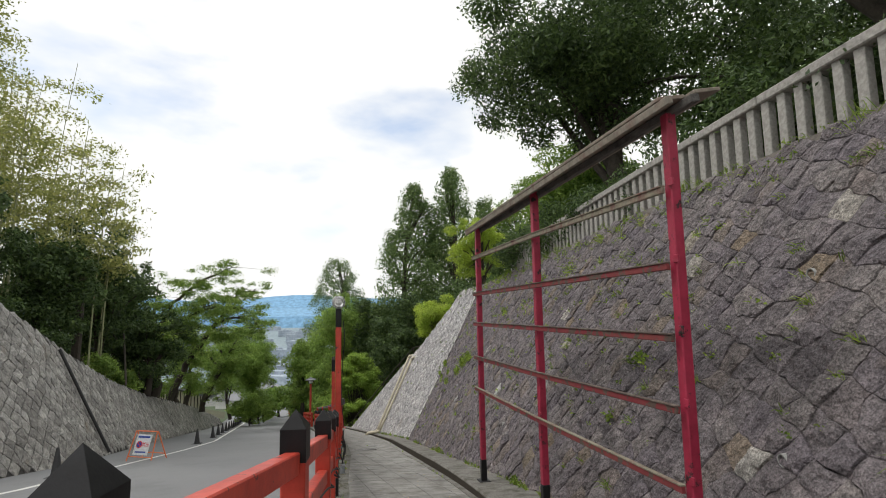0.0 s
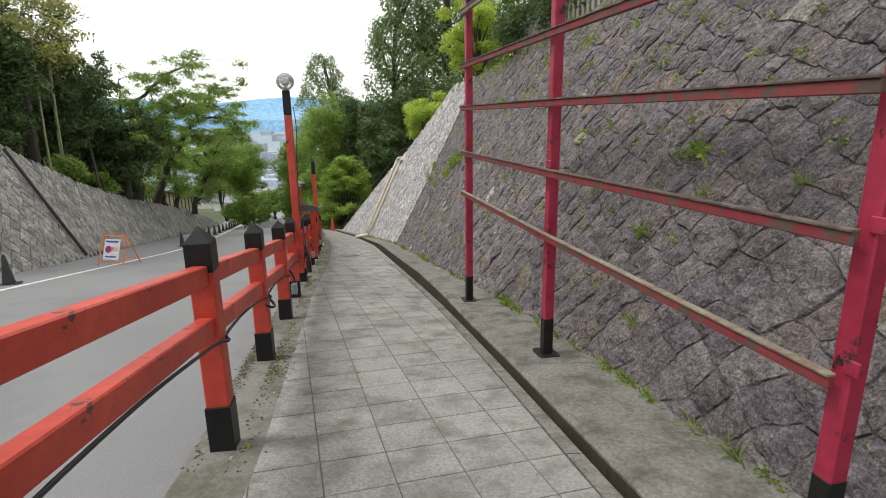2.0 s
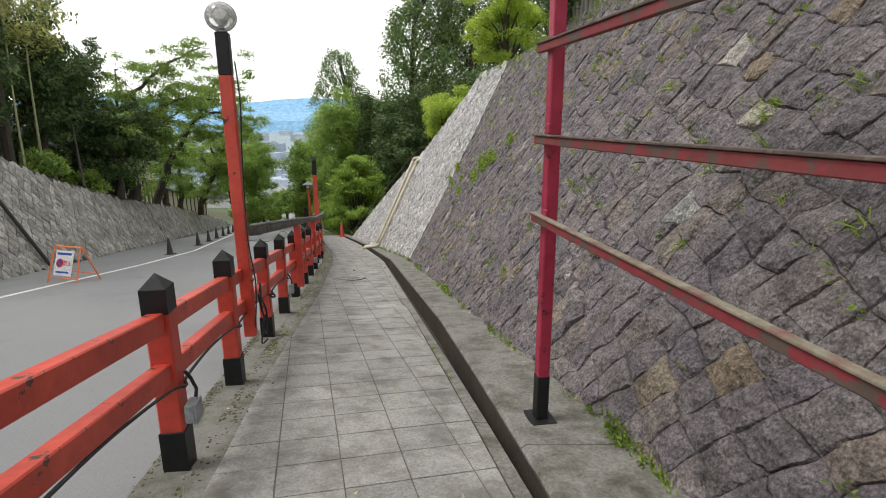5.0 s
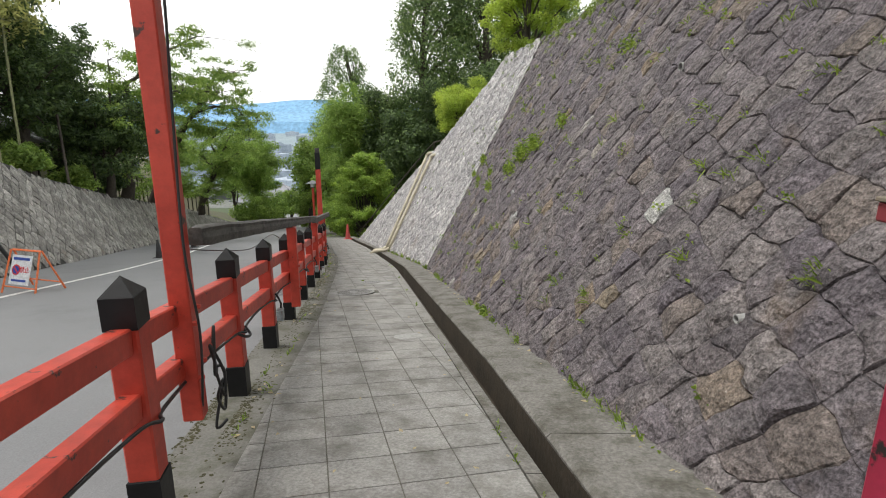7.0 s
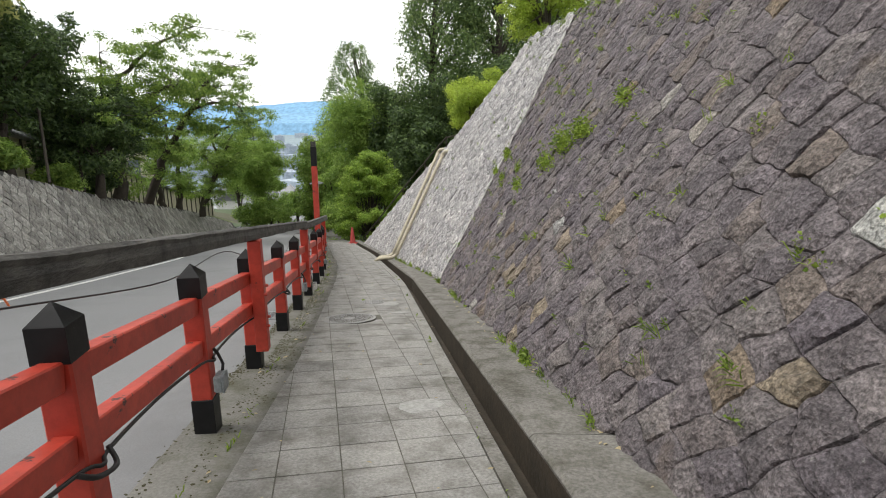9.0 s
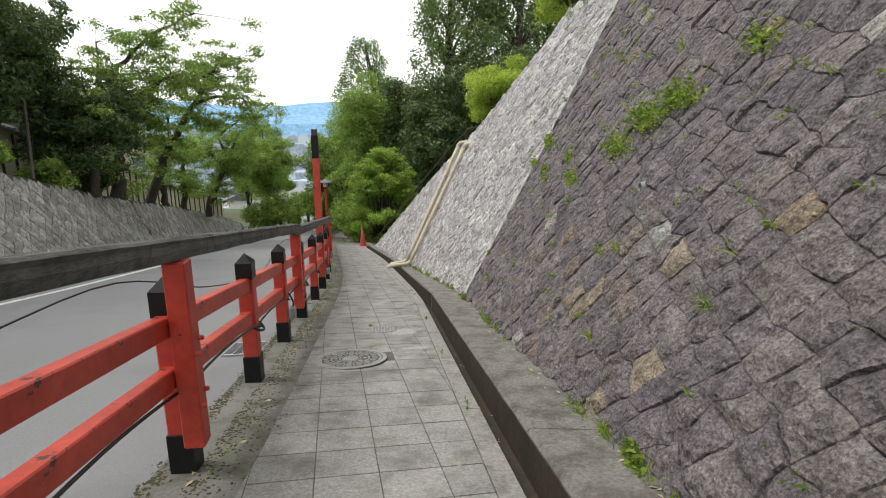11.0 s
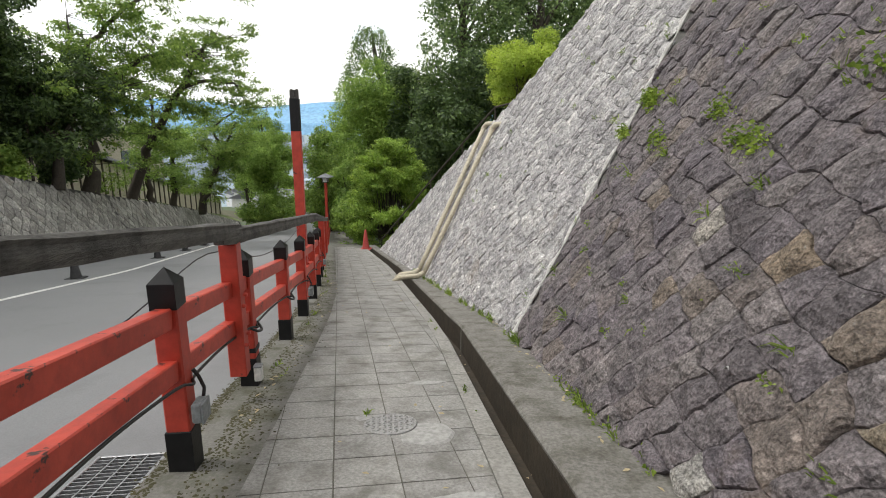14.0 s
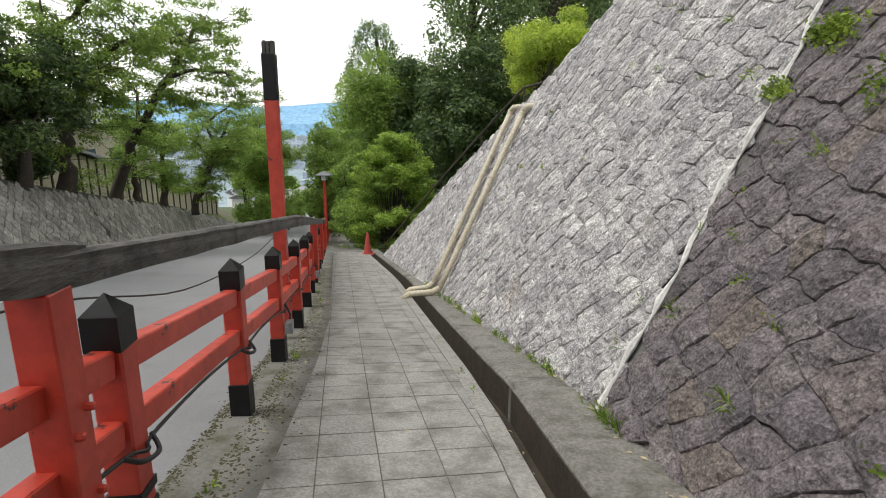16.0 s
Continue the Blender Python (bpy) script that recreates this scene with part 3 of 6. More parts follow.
high_wall("wall_old", -6, 17.95, 0.228, (8.5, 16.6, 1.9), (M_ROCK, M_ROCKS, M_MORTAR), "high battered retaining wall of dark split stones", 0.22, 0.034, 1.0, 5, 28, (0.0, 0.23),
          ((M_WHITESTONE, 8.07, 1.36), (M_WHITESTONE, 7.66, 1.33), (M_WHITESTONE, 10.41, 1.32), (M_TANSTONE, 14.14, 0.65), (M_TANSTONE, 14.46, 0.61), (M_WHITESTONE, 13.73, 1.23), (M_WHITESTONE, 13.18, 0.64), (M_TANSTONE, 12.91, 0.39), (M_TANSTONE, 7.28, 0.35), (M_TANSTONE, 18.03, 1.01), (M_TANSTONE, 13.19, 0.12), (M_TANSTONE, 10.3, 0.68)))
high_wall("wall_pale", 17.95, 31.7, 0.2, (18.0, 21.6, 2.8), (M_PALE, M_PALES, M_MORTAR2), "high battered retaining wall of pale split stones", 0.22, 0.03, 1.0, 6, 28, (0.23, 0.0))

# lime-white seam where the two walls meet
seam = Shape()
seam_h = ys(0.0, wall_height(18.6), 0.1)
seam.tube([wall_point(17.96 + 0.263 * h + 0.02 * math.sin(h * 5) + 0.012 * math.sin(h * 17), h, 0.022) for h in seam_h], [0.016 + 0.009 * math.sin(k * 1.7) + 0.005 * math.sin(k * 4.1) for k in range(len(seam_h))], 6)
single("trim_seam", seam, M_LIME, "whitish lime seam between old and pale stonework", "wall seam", kind="structure")

# ground above the wall
bank = Shape()
bank.strip([[(wall_point(y, wall_height(y)).x + 0.5, y, TOP_Z(y) - 0.03), (wall_point(y, wall_height(y)).x + 6, y, TOP_Z(y) + 0.6), (wall_point(y, wall_height(y)).x + 40, y, TOP_Z(y) + 6)][::-1] for y in ys(-14, 21.8, 1.5)])
single("ground_upper_terrace", bank, M_EARTH, "dark earth of the terrace above the wall", "terrace", kind="structure")
slope = Shape()
slope.strip([[(wall_point(y, max(0.02, wall_height(y))).x + 0.35, y, (end_z(y) if y < 31.6 else z_path(y) - 0.1) - 0.05), (x_wall(y) + 8, y, float(np.interp(y, (21.8, 32, 45, 70), (2.4, 0.5, -4, -9)))), (x_wall(y) + 40, y, float(np.interp(y, (21.8, 32, 45, 70), (6, 4, 0, -4))))][::-1] for y in ys(21.8, 70, 1.2)])
single("ground_wooded_slope", slope, M_EARTH, "dark wooded slope beyond the wall", "slope", kind="structure")

# ---- wall across the road ----
LB = 0.5


def left_point(y, h, out=0.0):
    return Vector((x_left(y) - LB * h + out * 0.85, y + out * 0.28, z_road(x_left(y), y) + h + out * 0.42))


def left_wall():
    rng = random.Random(11)
    hgt = lambda y: max(0.25, z_left(y) - z_road(x_left(y), y))
    core = Shape()
    core.ring_strip([[tuple(left_point(y, -0.3, -0.02)), tuple(left_point(y, hgt(y), -0.02)), (left_point(y, hgt(y)).x - 0.7, y, z_left(y)), (left_point(y, hgt(y)).x - 0.7, y, z_road(x_left(y), y) - 0.4)][::-1] for y in ys(-6, 62, 0.8)])
    wall = single("wall_across_road", core, M_DEEPJOINT, "grey battered stone retaining wall across the road", "stone wall", kind="structure")
    near, far = Shape(), Shape()
    place = lambda a, b, out: tuple(left_point(a, b / 1.118, out))
    for quad, my, mh in net(2, 34, lambda y: hgt(y) * 1.118 - 0.03, 0.32, rng, 0.22, 45):
        quad = quad[::-1]
        stone(near, quad, place, rng, 5, 0.04, 0.9, 0.94)
    for quad, my, mh in net(34, 61, lambda y: hgt(y) * 1.118 - 0.03, 0.42, rng, 0.22, 45):
        stone(far, quad[::-1], place, rng, 3, 0.05, 0.5, 0.93)
    tagged(part("stones", near, M_LEFT, wall), kind="stuff")
    tagged(part("stones", far, M_LEFT, wall), kind="stuff")
    bank = Shape()
    rows = []
    for y in ys(-12, 75, 1.5):
        p = left_point(y, hgt(y))
        z = z_left(y)
        rows.append([(p.x - 0.4, y, z - 0.04), (p.x - 3, y, z + 0.4), (p.x - 12, y, z + 1.6), (p.x - 60, y, z + 9)])
    bank.strip(rows)
    single("ground_upper_bank", bank, M_EARTH, "earth bank above the wall across the road", "bank", kind="structure")


left_wall()


# ---- red fence between footway and road ----
def fence_post_shapes():
    body, cap, foot = Shape(), Shape(), Shape()
    w = 0.114
    body.box(T((0, 0, 0.52)), w, w, 0.72, 0.008)
    h = w / 2 + 0.003
    k = 0.93
    ring = lambda r, z: [(-r, -r, z), (r, -r, z), (r, r, z), (-r, r, z)]
    cap.add(ring(h, 0.86) + ring(h, k) + ring(h, 0.985) + ring(h - 0.004, 0.99) + [(0, 0, 1.055)],
            [(3, 2, 1, 0)] + [(i + 4 * j, (i + 1) % 4 + 4 * j, (i + 1) % 4 + 4 * j + 4, i + 4 * j + 4) for j in range(3) for i in range(4)] + [(12 + i, 12 + (i + 1) % 4, 16) for i in range(4)])
    foot.add(ring(h + 0.002, -0.15) + ring(h + 0.002, 0.225) + ring(h - 0.002, 0.23), [(i + 4 * j, (i + 1) % 4 + 4 * j, (i + 1) % 4 + 4 * j + 4, i + 4 * j + 4) for j in range(2) for i in range(4)] + [(8, 9, 10, 11)])
    return body.mesh("post_body", M_RED), cap.mesh("post_cap", M_BLACK), foot.mesh("post_foot", M_BLACK)


POSTS = [-0.4, 1.03, 2.6, 4.26, 5.66, 7.0, 8.26, 9.76, 11.03, 12.33, 13.76, 15.05, 16.33, 17.75, 18.98, 20.33, 21.68, 22.98, 24.28, 25.58, 26.88, 28.18, 29.48, 30.78, 32.08]
P_BODY, P_CAP, P_FOOT = fence_post_shapes()


def heading(f, y):
    return math.degrees(math.atan2(f(y + 0.3) - f(y - 0.3), 0.6)) * -1


for y in POSTS:
    p = thing("fence_post", (x_fence(y), y, z_path(y)), "vermilion square fence post with black pyramid cap and foot", "fence post", "red roadside fence", heading(x_fence, y))
    p.scale.z = 0.99 + rise(y) / 1.055
    part("post_shaft", P_BODY, M_RED, p)
    part("cap", P_CAP, M_BLACK, p, "black pyramid cap")
    part("foot", P_FOOT, M_BLACK, p, "black painted foot")

for ya, yb in zip(POSTS[:-1], POSTS[1:]):
    for hgt in (0.80, 0.54):
        a = Vector((x_fence(ya), ya, z_path(ya) + hgt + rise(ya)))
        b = Vector((x_fence(yb), yb, z_path(yb) + hgt + rise(yb)))
        d = b - a
        m = T((a + b) / 2) @ d.to_track_quat("Y", "Z").to_matrix().to_4x4()
        s = Shape().box(I4, 0.075, d.length - 0.12, 0.1, 0.006)
        single("fence_rail", s, M_RED, "faded vermilion fence rail between two posts", "fence rail", "red roadside fence", at=m)

# ---- crimson noticeboard frame against the wall ----
FRAME = [(1.49, 3.33), (0.975, 5.46), (0.51, 7.5)]
fr = thing("noticeboard_frame", (1.0, 5.45, z_path(5.45) + KERB), "tall empty crimson timber frame with peeling rails beside the wall", "frame")
o = Vector((1.0, 5.45, z_path(5.45) + KERB))
for x, y in FRAME:
    z0 = z_path(y) + kerb(y)
    at = T(Vector((x, y, z0)) - o) @ pose(0, 0, 0, 0, 0, 12)
    post = part("post", Shape().box(T((0, 0, (2.66 - z0) / 2)), 0.07, 0.07, 2.66 - z0, 0.006), M_CRIMSON, fr, at=at)
    part("foot", Shape().box(T((0, 0, 0.15)), 0.074, 0.074, 0.3, 0.006), M_BLACK, post, "black painted foot")
    part("base_plate", Shape().box(T((0, 0, 0.012)), 0.15, 0.17, 0.02, 0.003), M_BLACK, fr, at=at)
    for z in (2.15, 1.66, 1.22, 0.78, 0.33):
        part("bracket", Shape().box(T((-0.04, -0.04, z - z0 + 0.05)), 0.012, 0.05, 0.05, 0.003), M_CRIMSON, post)
for k, z in enumerate((2.15, 1.66, 1.22, 0.78, 0.33)):
    mat = M_MOSSWOOD if k == 0 else M_RAILWOOD
    for q in (0, 1):
        pa, pb = FRAME[q], FRAME[q + 1]
        a, b = Vector((pa[0] - 0.075, pa[1] - 0.03, z + 0.012 * math.sin(k * 3 + q))), Vector((pb[0] - 0.075, pb[1] + (0.08 if q else -0.035), z + 0.012 * math.sin(k * 3 + q + 1)))
        d = b - a
        m = T((a + b) / 2 - o) @ d.to_track_quat("Y", "Z").to_matrix().to_4x4()
        rail = part("rail", Shape().box(m, 0.028, d.length, 0.042, 0.004), mat, fr)
        part("ledge", Shape().box(m @ T((-0.004, 0, 0.026)), 0.036, d.length, 0.01, 0.002), M_MOSSWOOD if k in (0, 4) else M_RAILTOP, rail, "bare mossy upper edge")
a, b = Vector((1.56, 3.1, 2.72)), Vector((0.52, 7.65, 2.6))
d = b - a
m = T((a + b) / 2 - o) @ d.to_track_quat("Y", "Z").to_matrix().to_4x4() @ pose(0, 0, 0, 0, -10, 0)
part("roof_board", Shape().box(m @ T((0.1, 0, 0)), 0.19, d.length, 0.025, 0.004).box(m @ T((-0.1, 0.03, 0.004)), 0.2, d.length - 0.1, 0.025, 0.004), M_BOARD, fr, "weathered plank roof")
part("roof_batten", Shape().box(m @ T((-0.18, 0.0, -0.035)), 0.035, d.length, 0.05, 0.004), M_BOARD, fr)
part("roof_batten", Shape().box(m @ T((0.0, 0.0, -0.04)), 0.06, d.length, 0.05, 0.004), M_GREYWOOD, fr)

# ---- stone parapet on the wall ----
parapet = thing("stone_parapet", (wall_point(6, wall_height(6)).x + 0.2, 6.0, TOP_Z(6)), "grey granite parapet of square posts under a long cap", "parapet")
o2 = Vector((wall_point(6, wall_height(6)).x + 0.2, 6.0, TOP_Z(6)))
P_STONE = Shape().box(T((0, 0, 0.31)), 0.1, 0.1, 0.66, 0.008).mesh("parapet_post", M_PARAPET)
for y in ys(-3, 15.9, 0.215):
    part("parapet_post", P_STONE, M_PARAPET, parapet, at=T(Vector((wall_point(y, wall_height(y)).x + 0.2, y, TOP_Z(y) - 0.02)) - o2) @ pose(0, 0, 0, 0, 0, 11.3))
for ya, yb in zip(ys(-3, 16, 2.1)[:-1], ys(-3, 16, 2.1)[1:]):
    a = Vector((wall_point(ya, wall_height(ya)).x + 0.2, ya, TOP_Z(ya) + 0.665))
    b = Vector((wall_point(yb, wall_height(yb)).x + 0.2, yb, TOP_Z(yb) + 0.665))
    d = b - a
    part("parapet_cap", Shape().box(I4, 0.17, d.length - 0.01, 0.1, 0.012), M_PARAPET, parapet, at=T((a + b) / 2 - o2) @ d.to_track_quat("Y", "Z").to_matrix().to_4x4())


# ---- trees ----
def leaf_mesh(name, blobs, count, size, material, seed, flat=0.5, shell=0.55):
    """A crown: small leaf blades scattered through lumpy clumps, denser towards their outside."""
    r = np.random.RandomState(seed)
    vol = np.array([b[1][0] * b[1][1] * b[1][2] for b in blobs]) ** (2 / 3)
    pick = r.choice(len(blobs), count, p=vol / vol.sum())
    cen = np.array([b[0] for b in blobs], float)[pick]
    rad = np.array([b[1] for b in blobs], float)[pick]
    d = r.normal(size=(count, 3))
    d /= np.linalg.norm(d, axis=1)[:, None]
    k = (shell + (1 - shell) * r.rand(count) ** 0.6) * (1 + 0.16 * r.normal(size=count).clip(-1.5, 2.2))
    p = cen + d * rad * k[:, None]
    nrm = d * 0.6 + r.normal(size=(count, 3)) * 0.6 + np.array([0, 0, flat])
    nrm /= np.linalg.norm(nrm, axis=1)[:, None]
    t = np.cross(nrm, r.normal(size=(count, 3)))
    t /= np.linalg.norm(t, axis=1)[:, None]
    b = np.cross(nrm, t)
    ln = size * (0.6 + 0.8 * r.rand(count))[:, None]
    wd = ln * 0.42
    v = np.stack([p - t * ln, p + b * wd - nrm * ln * 0.15, p + t * ln, p - b * wd - nrm * ln * 0.15], 1).reshape(-1, 3)
    me = bpy.data.meshes.new(name)
    me.vertices.add(len(v))
    me.vertices.foreach_set("co", v.ravel())
    me.loops.add(4 * count)
    me.loops.foreach_set("vertex_index", np.arange(4 * count))
    me.polygons.add(count)
    me.polygons.foreach_set("loop_start", np.arange(0, 4 * count, 4))
    me.update(calc_edges=True)
    me.validate()
    me.materials.append(material)
    return me


def clump(rng, base, radius, n, small, squash=0.7):
    """n small clumps spread about an ellipsoid."""
    out = []
    for _ in range(n):
        d = Vector((rng.gauss(0, 1), rng.gauss(0, 1), rng.gauss(0, 1))).normalized() * rng.uniform(0.25, 1.0)
        c = (base[0] + d.x * radius[0], base[1] + d.y * radius[1], base[2] + d.z * radius[2])
        k = small * rng.uniform(0.6, 1.35)
        out.append((c, (k, k, k * squash)))
    return out


def branch(rng, a, b, sag, n=7):
    a, b = Vector(a), Vector(b)
    side = Vector((rng.uniform(-1, 1), rng.uniform(-1, 1), 0)) * (b - a).length * 0.07
    return [a.lerp(b, k / n) + side * math.sin(3.14 * k / n) + Vector((0, 0, sag)) * math.sin(3.14 * k / n) for k in range(n + 1)]


def tree(name, at, trunk, limbs, blobs, count, size, material, label, seed, flat=0.5, shell=0.55, thick=0.2):
    """trunk: top relative to the foot; limbs: (start height share, end) pairs; blobs relative to the foot."""
    rng = random.Random(seed)
    t = thing(name, at, label, "tree")
    w = Shape()
    pts = branch(rng, (0, 0, -0.3), trunk, 0, 8)
    w.tube(pts, [thick * (1.25 - 0.95 * k / 8) for k in range(9)], 9)
    for share, end in limbs:
        s = pts[int(share * 8)]
        ln = (Vector(end) - s).length
        w.tube(branch(rng, s, end, ln * 0.1, 6), [thick * 0.5 * (1.1 - share * 0.4) * (1 - 0.8 * k / 6) for k in range(7)], 6)
    part("trunk", w, M_BARK, t, smooth=True)
    part("crown", leaf_mesh("crown", blobs, count, size, material, seed, flat, shell), material, t)
    return t


def cedar(at, height, spread, seed, count=44000, mat=None, size=0.11, blunt=0.8):
    rng = random.Random(seed)
    blobs, limbs = [], []
    for _ in range(430):
        k = rng.uniform(0.04, 1.0)
        a = rng.uniform(0, 6.283)
        r = spread * min(1.0, (1.03 - k) * 1.7) ** blunt * rng.uniform(0.4, 1.0)
        s = (0.36 + spread * 0.13 * (1.1 - k)) * rng.uniform(0.7, 1.35)
        blobs.append(((r * math.cos(a), r * math.sin(a), height * k + 0.15 * r), (s, s, s * 1.2)))
        if rng.random() < 0.1:
            limbs.append((min(0.95, k * 0.9), (r * math.cos(a), r * math.sin(a), height * k)))
    tree("conifer", at, (0, 0, height * 0.98), limbs, blobs, count, size, mat or M_CEDAR, "tall dark green conifer beyond the stone wall", seed, 0.2, 0.45, 0.3)


def round_tree(name, at, trunk_h, radius, n, small, count, size, mat, label, seed, lean=(0, 0), thick=0.18, flat=0.5):
    rng = random.Random(seed)
    top = (lean[0], lean[1], trunk_h)
    blobs = clump(rng, top, radius, n, small)
    limbs = [(rng.uniform(0.35, 0.9), b[0]) for b in blobs[::max(1, n // 12)]]
    return tree(name, at, top, limbs, blobs, count, size, mat, label, seed, flat, 0.5, thick)


# conifers and broadleaf trees at the far end of the wall
for i, (x, y, h, sp) in enumerate([(-2.4, 45, 17.2, 3.7), (0.9, 45, 18.7, 3.7), (4.0, 48, 17.4, 3.6), (-13.0, 66, 18.6, 4.6), (6.8, 50, 18, 3.8)]):
    cedar((x, y, float(np.interp(y, (22, 45, 70), (1.5, -5.0, -11.5)))), h, sp, 100 + i, blunt=0.55 if y > 60 else 0.75)
round_tree("broadleaf_tree", (-8.3, 45.5, -7.2), 6.0, (2.5, 2.2, 4.5), 70, 0.92, 46000, 0.085, M_MIDLEAF, "dense green broadleaf tree beyond the wall", 201)
round_tree("broadleaf_tree", (-5.9, 45.0, -6.0), 4.6, (1.9, 2.0, 4.4), 80, 0.7, 22000, 0.11, M_DARKLEAF, "dark evergreen tree beyond the wall", 216)
round_tree("broadleaf_tree", (-13.2, 54, -8.8), 4.6, (2.2, 2.4, 4.0), 80, 0.66, 26000, 0.1, M_MIDLEAF, "dense green broadleaf tree beyond the wall", 202)
round_tree("broadleaf_tree", (-13.0, 49.5, -8.0), 4.2, (1.5, 1.8, 3.0), 50, 0.6, 18000, 0.085, M_FRESH, "fresh green broadleaf tree beside the road", 207)
round_tree("broadleaf_tree", (-10.6, 47.0, -7.6), 2.6, (1.4, 1.6, 2.6), 50, 0.55, 16000, 0.085, M_MIDLEAF, "green broadleaf tree beside the footway", 215)
round_tree("broadleaf_tree", (-3.0, 40.5, -4.5), 3.4, (2.2, 2.2, 3.8), 70, 0.72, 22000, 0.11, M_DARKLEAF, "dark evergreen tree beyond the wall", 203)
round_tree("broadleaf_tree", (1.4, 38.5, -3.0), 3.6, (2.3, 2.2, 3.6), 70, 0.72, 20000, 0.11, M_DARKLEAF, "dark evergreen tree beyond the wall", 208)
round_tree("lime_tree", (-0.5, 31.2, -1.8), 3.15, (1.55, 0.9, 1.25), 13, 0.6, 26000, 0.042, M_LIMELEAF, "bright lime-green tree above the end of the wall", 204)
round_tree("lime_tree", (2.3, 30.0, 1.4), 4.0, (2.1, 1.9, 2.0), 44, 0.42, 26000, 0.05, M_LIMELEAF, "bright lime-green tree above the end of the wall", 205)
round_tree("broadleaf_tree", (5.4, 27.0, 2.6), 3.6, (2.4, 2.4, 2.4), 60, 0.6, 22000, 0.075, M_FRESH, "fresh green tree on the terrace above the wall", 209)


def shrub(at, seed):
    """A layered shrub: sprays that rise and arch outwards in tiers."""
    rng = random.Random(seed)
    t = thing("shrub", at, "bushy fresh green shrub at the end of the footway", "shrub")
    w, blobs = Shape(), []
    for k in range(150):
        a, h = rng.uniform(0, 6.283), rng.uniform(0.06, 1.0)
        reach = 1.95 * (1 - (max(0.0, h - 0.18) / 0.9) ** 1.7) * rng.uniform(0.7, 1.05)
        e = Vector((reach * math.cos(a), reach * math.sin(a), 4.85 * h))
        w.tube(branch(rng, (0, 0, -0.1), e, 0.25, 5), [0.03 * (1 - 0.8 * q / 5) for q in range(6)], 4)
        out = Vector((math.cos(a), math.sin(a), 0))
        for q, r in ((0.0, 0.3), (0.35, 0.2), (-0.4, 0.36)):
            p = e + out * q + Vector((0, 0, 0.22 * q if q > 0 else -0.1))
            blobs.append((tuple(p), (r * 1.3, r * 1.3, r * 0.7)))
    part("stems", w, M_BARK, t)
    part("crown", leaf_mesh("crown", blobs, 90000, 0.05, M_SHRUB, seed, 0.8, 0.2), M_SHRUB, t)


shrub((-5.9, 36.2, z_path(36.6) - 0.1), 206)
round_tree("shrub", (-8.4, 40.0, z_path(40)), 1.1, (1.0, 1.2, 1.2), 26, 0.5, 8000, 0.085, M_MIDLEAF, "dense green shrub at the edge of the footway", 213, thick=0.06)

# trees above the parapet
round_tree("shade_tree", (5.0, 13.0, 3.0), 5.2, (3.9, 4.2, 2.7), 150, 0.66, 70000, 0.06, M_DARKLEAF, "large spreading green tree above the stone parapet", 210, lean=(-0.8, 0.8), thick=0.28)
round_tree("shade_tree", (6.4, 6.4, 3.2), 4.6, (3.4, 4.6, 2.4), 120, 0.72, 60000, 0.055, M_DARKLEAF, "large dark green tree above the stone parapet", 211, thick=0.34)
round_tree("shade_tree", (4.6, 17.5, 2.8), 2.5, (1.9, 2.8, 2.0), 66, 0.6, 28000, 0.065, M_MIDLEAF, "green tree behind the stone parapet", 212, thick=0.14)
round_tree("shade_tree", (9.5, 14.0, 3.8), 4.0, (3.0, 4.5, 3.2), 60, 0.95, 20000, 0.11, M_DARKLEAF, "dark evergreen tree behind the parapet", 214, thick=0.3)
for i, y in enumerate((2.0, 4.2, 6.4, 8.6, 10.8, 13.0, 15.2)):
    round_tree("hedge_shrub", (5.4 - 0.2 * y, y, TOP_Z(y) + 0.1), 0.6, (0.8, 1.3, 0.6), 22, 0.36, 8000, 0.04, M_DARKLEAF, "dark evergreen shrub behind the parapet", 270 + i, thick=0.05)


# ---- cherry trees with long bare limbs above the wall across the road ----
def cherry(at, limbs, leaves, seed, mat, pad=0.7, extra=()):
    """limbs: (start radius, end radius, points (right, depth, up)); leaves hang in flat pads along them."""
    rng = random.Random(seed)
    t = thing("cherry_tree", at, "old cherry tree with long bent limbs and airy fresh leaves", "tree", "cherry trees above the far wall")
    w, blobs = Shape(), []
    for r0, r1, pts in limbs:
        fine = []
        for a, b in zip(pts[:-1], pts[1:]):
            for k in range(4):
                q = Vector(a).lerp(Vector(b), k / 4)
                fine.append(q + Vector((rng.gauss(0, 1), rng.gauss(0, 1), rng.gauss(0, 1))) * (b[2] - a[2] + 1) * 0.02)
        fine.append(Vector(pts[-1]))
        n = len(fine)
        w.tube(fine, [r0 + (r1 - r0) * k / (n - 1) for k in range(n)], 8)
        for k in range(n // 3, n):
            for _ in range(4):
                d = Vector((rng.gauss(0, 0.75), rng.gauss(0, 0.95), rng.gauss(0.0, 0.42)))
                e = fine[k] + d
                w.tube(branch(rng, fine[k], e, 0.05, 3), [0.02, 0.015, 0.011, 0.006], 4)
                s = pad * rng.uniform(0.4, 0.95)
                blobs.append((tuple(e), (s, s, s * 0.5)))
    for c, s in extra:
        for b in clump(rng, c, s, 16, 0.5, 0.5):
            blobs.append(b)
    part("trunk", w, M_BARK, t, smooth=True)
    part("crown", leaf_mesh("crown", blobs, int(leaves * 2.0), 0.066, mat, seed, 0.5, 0.0), mat, t)


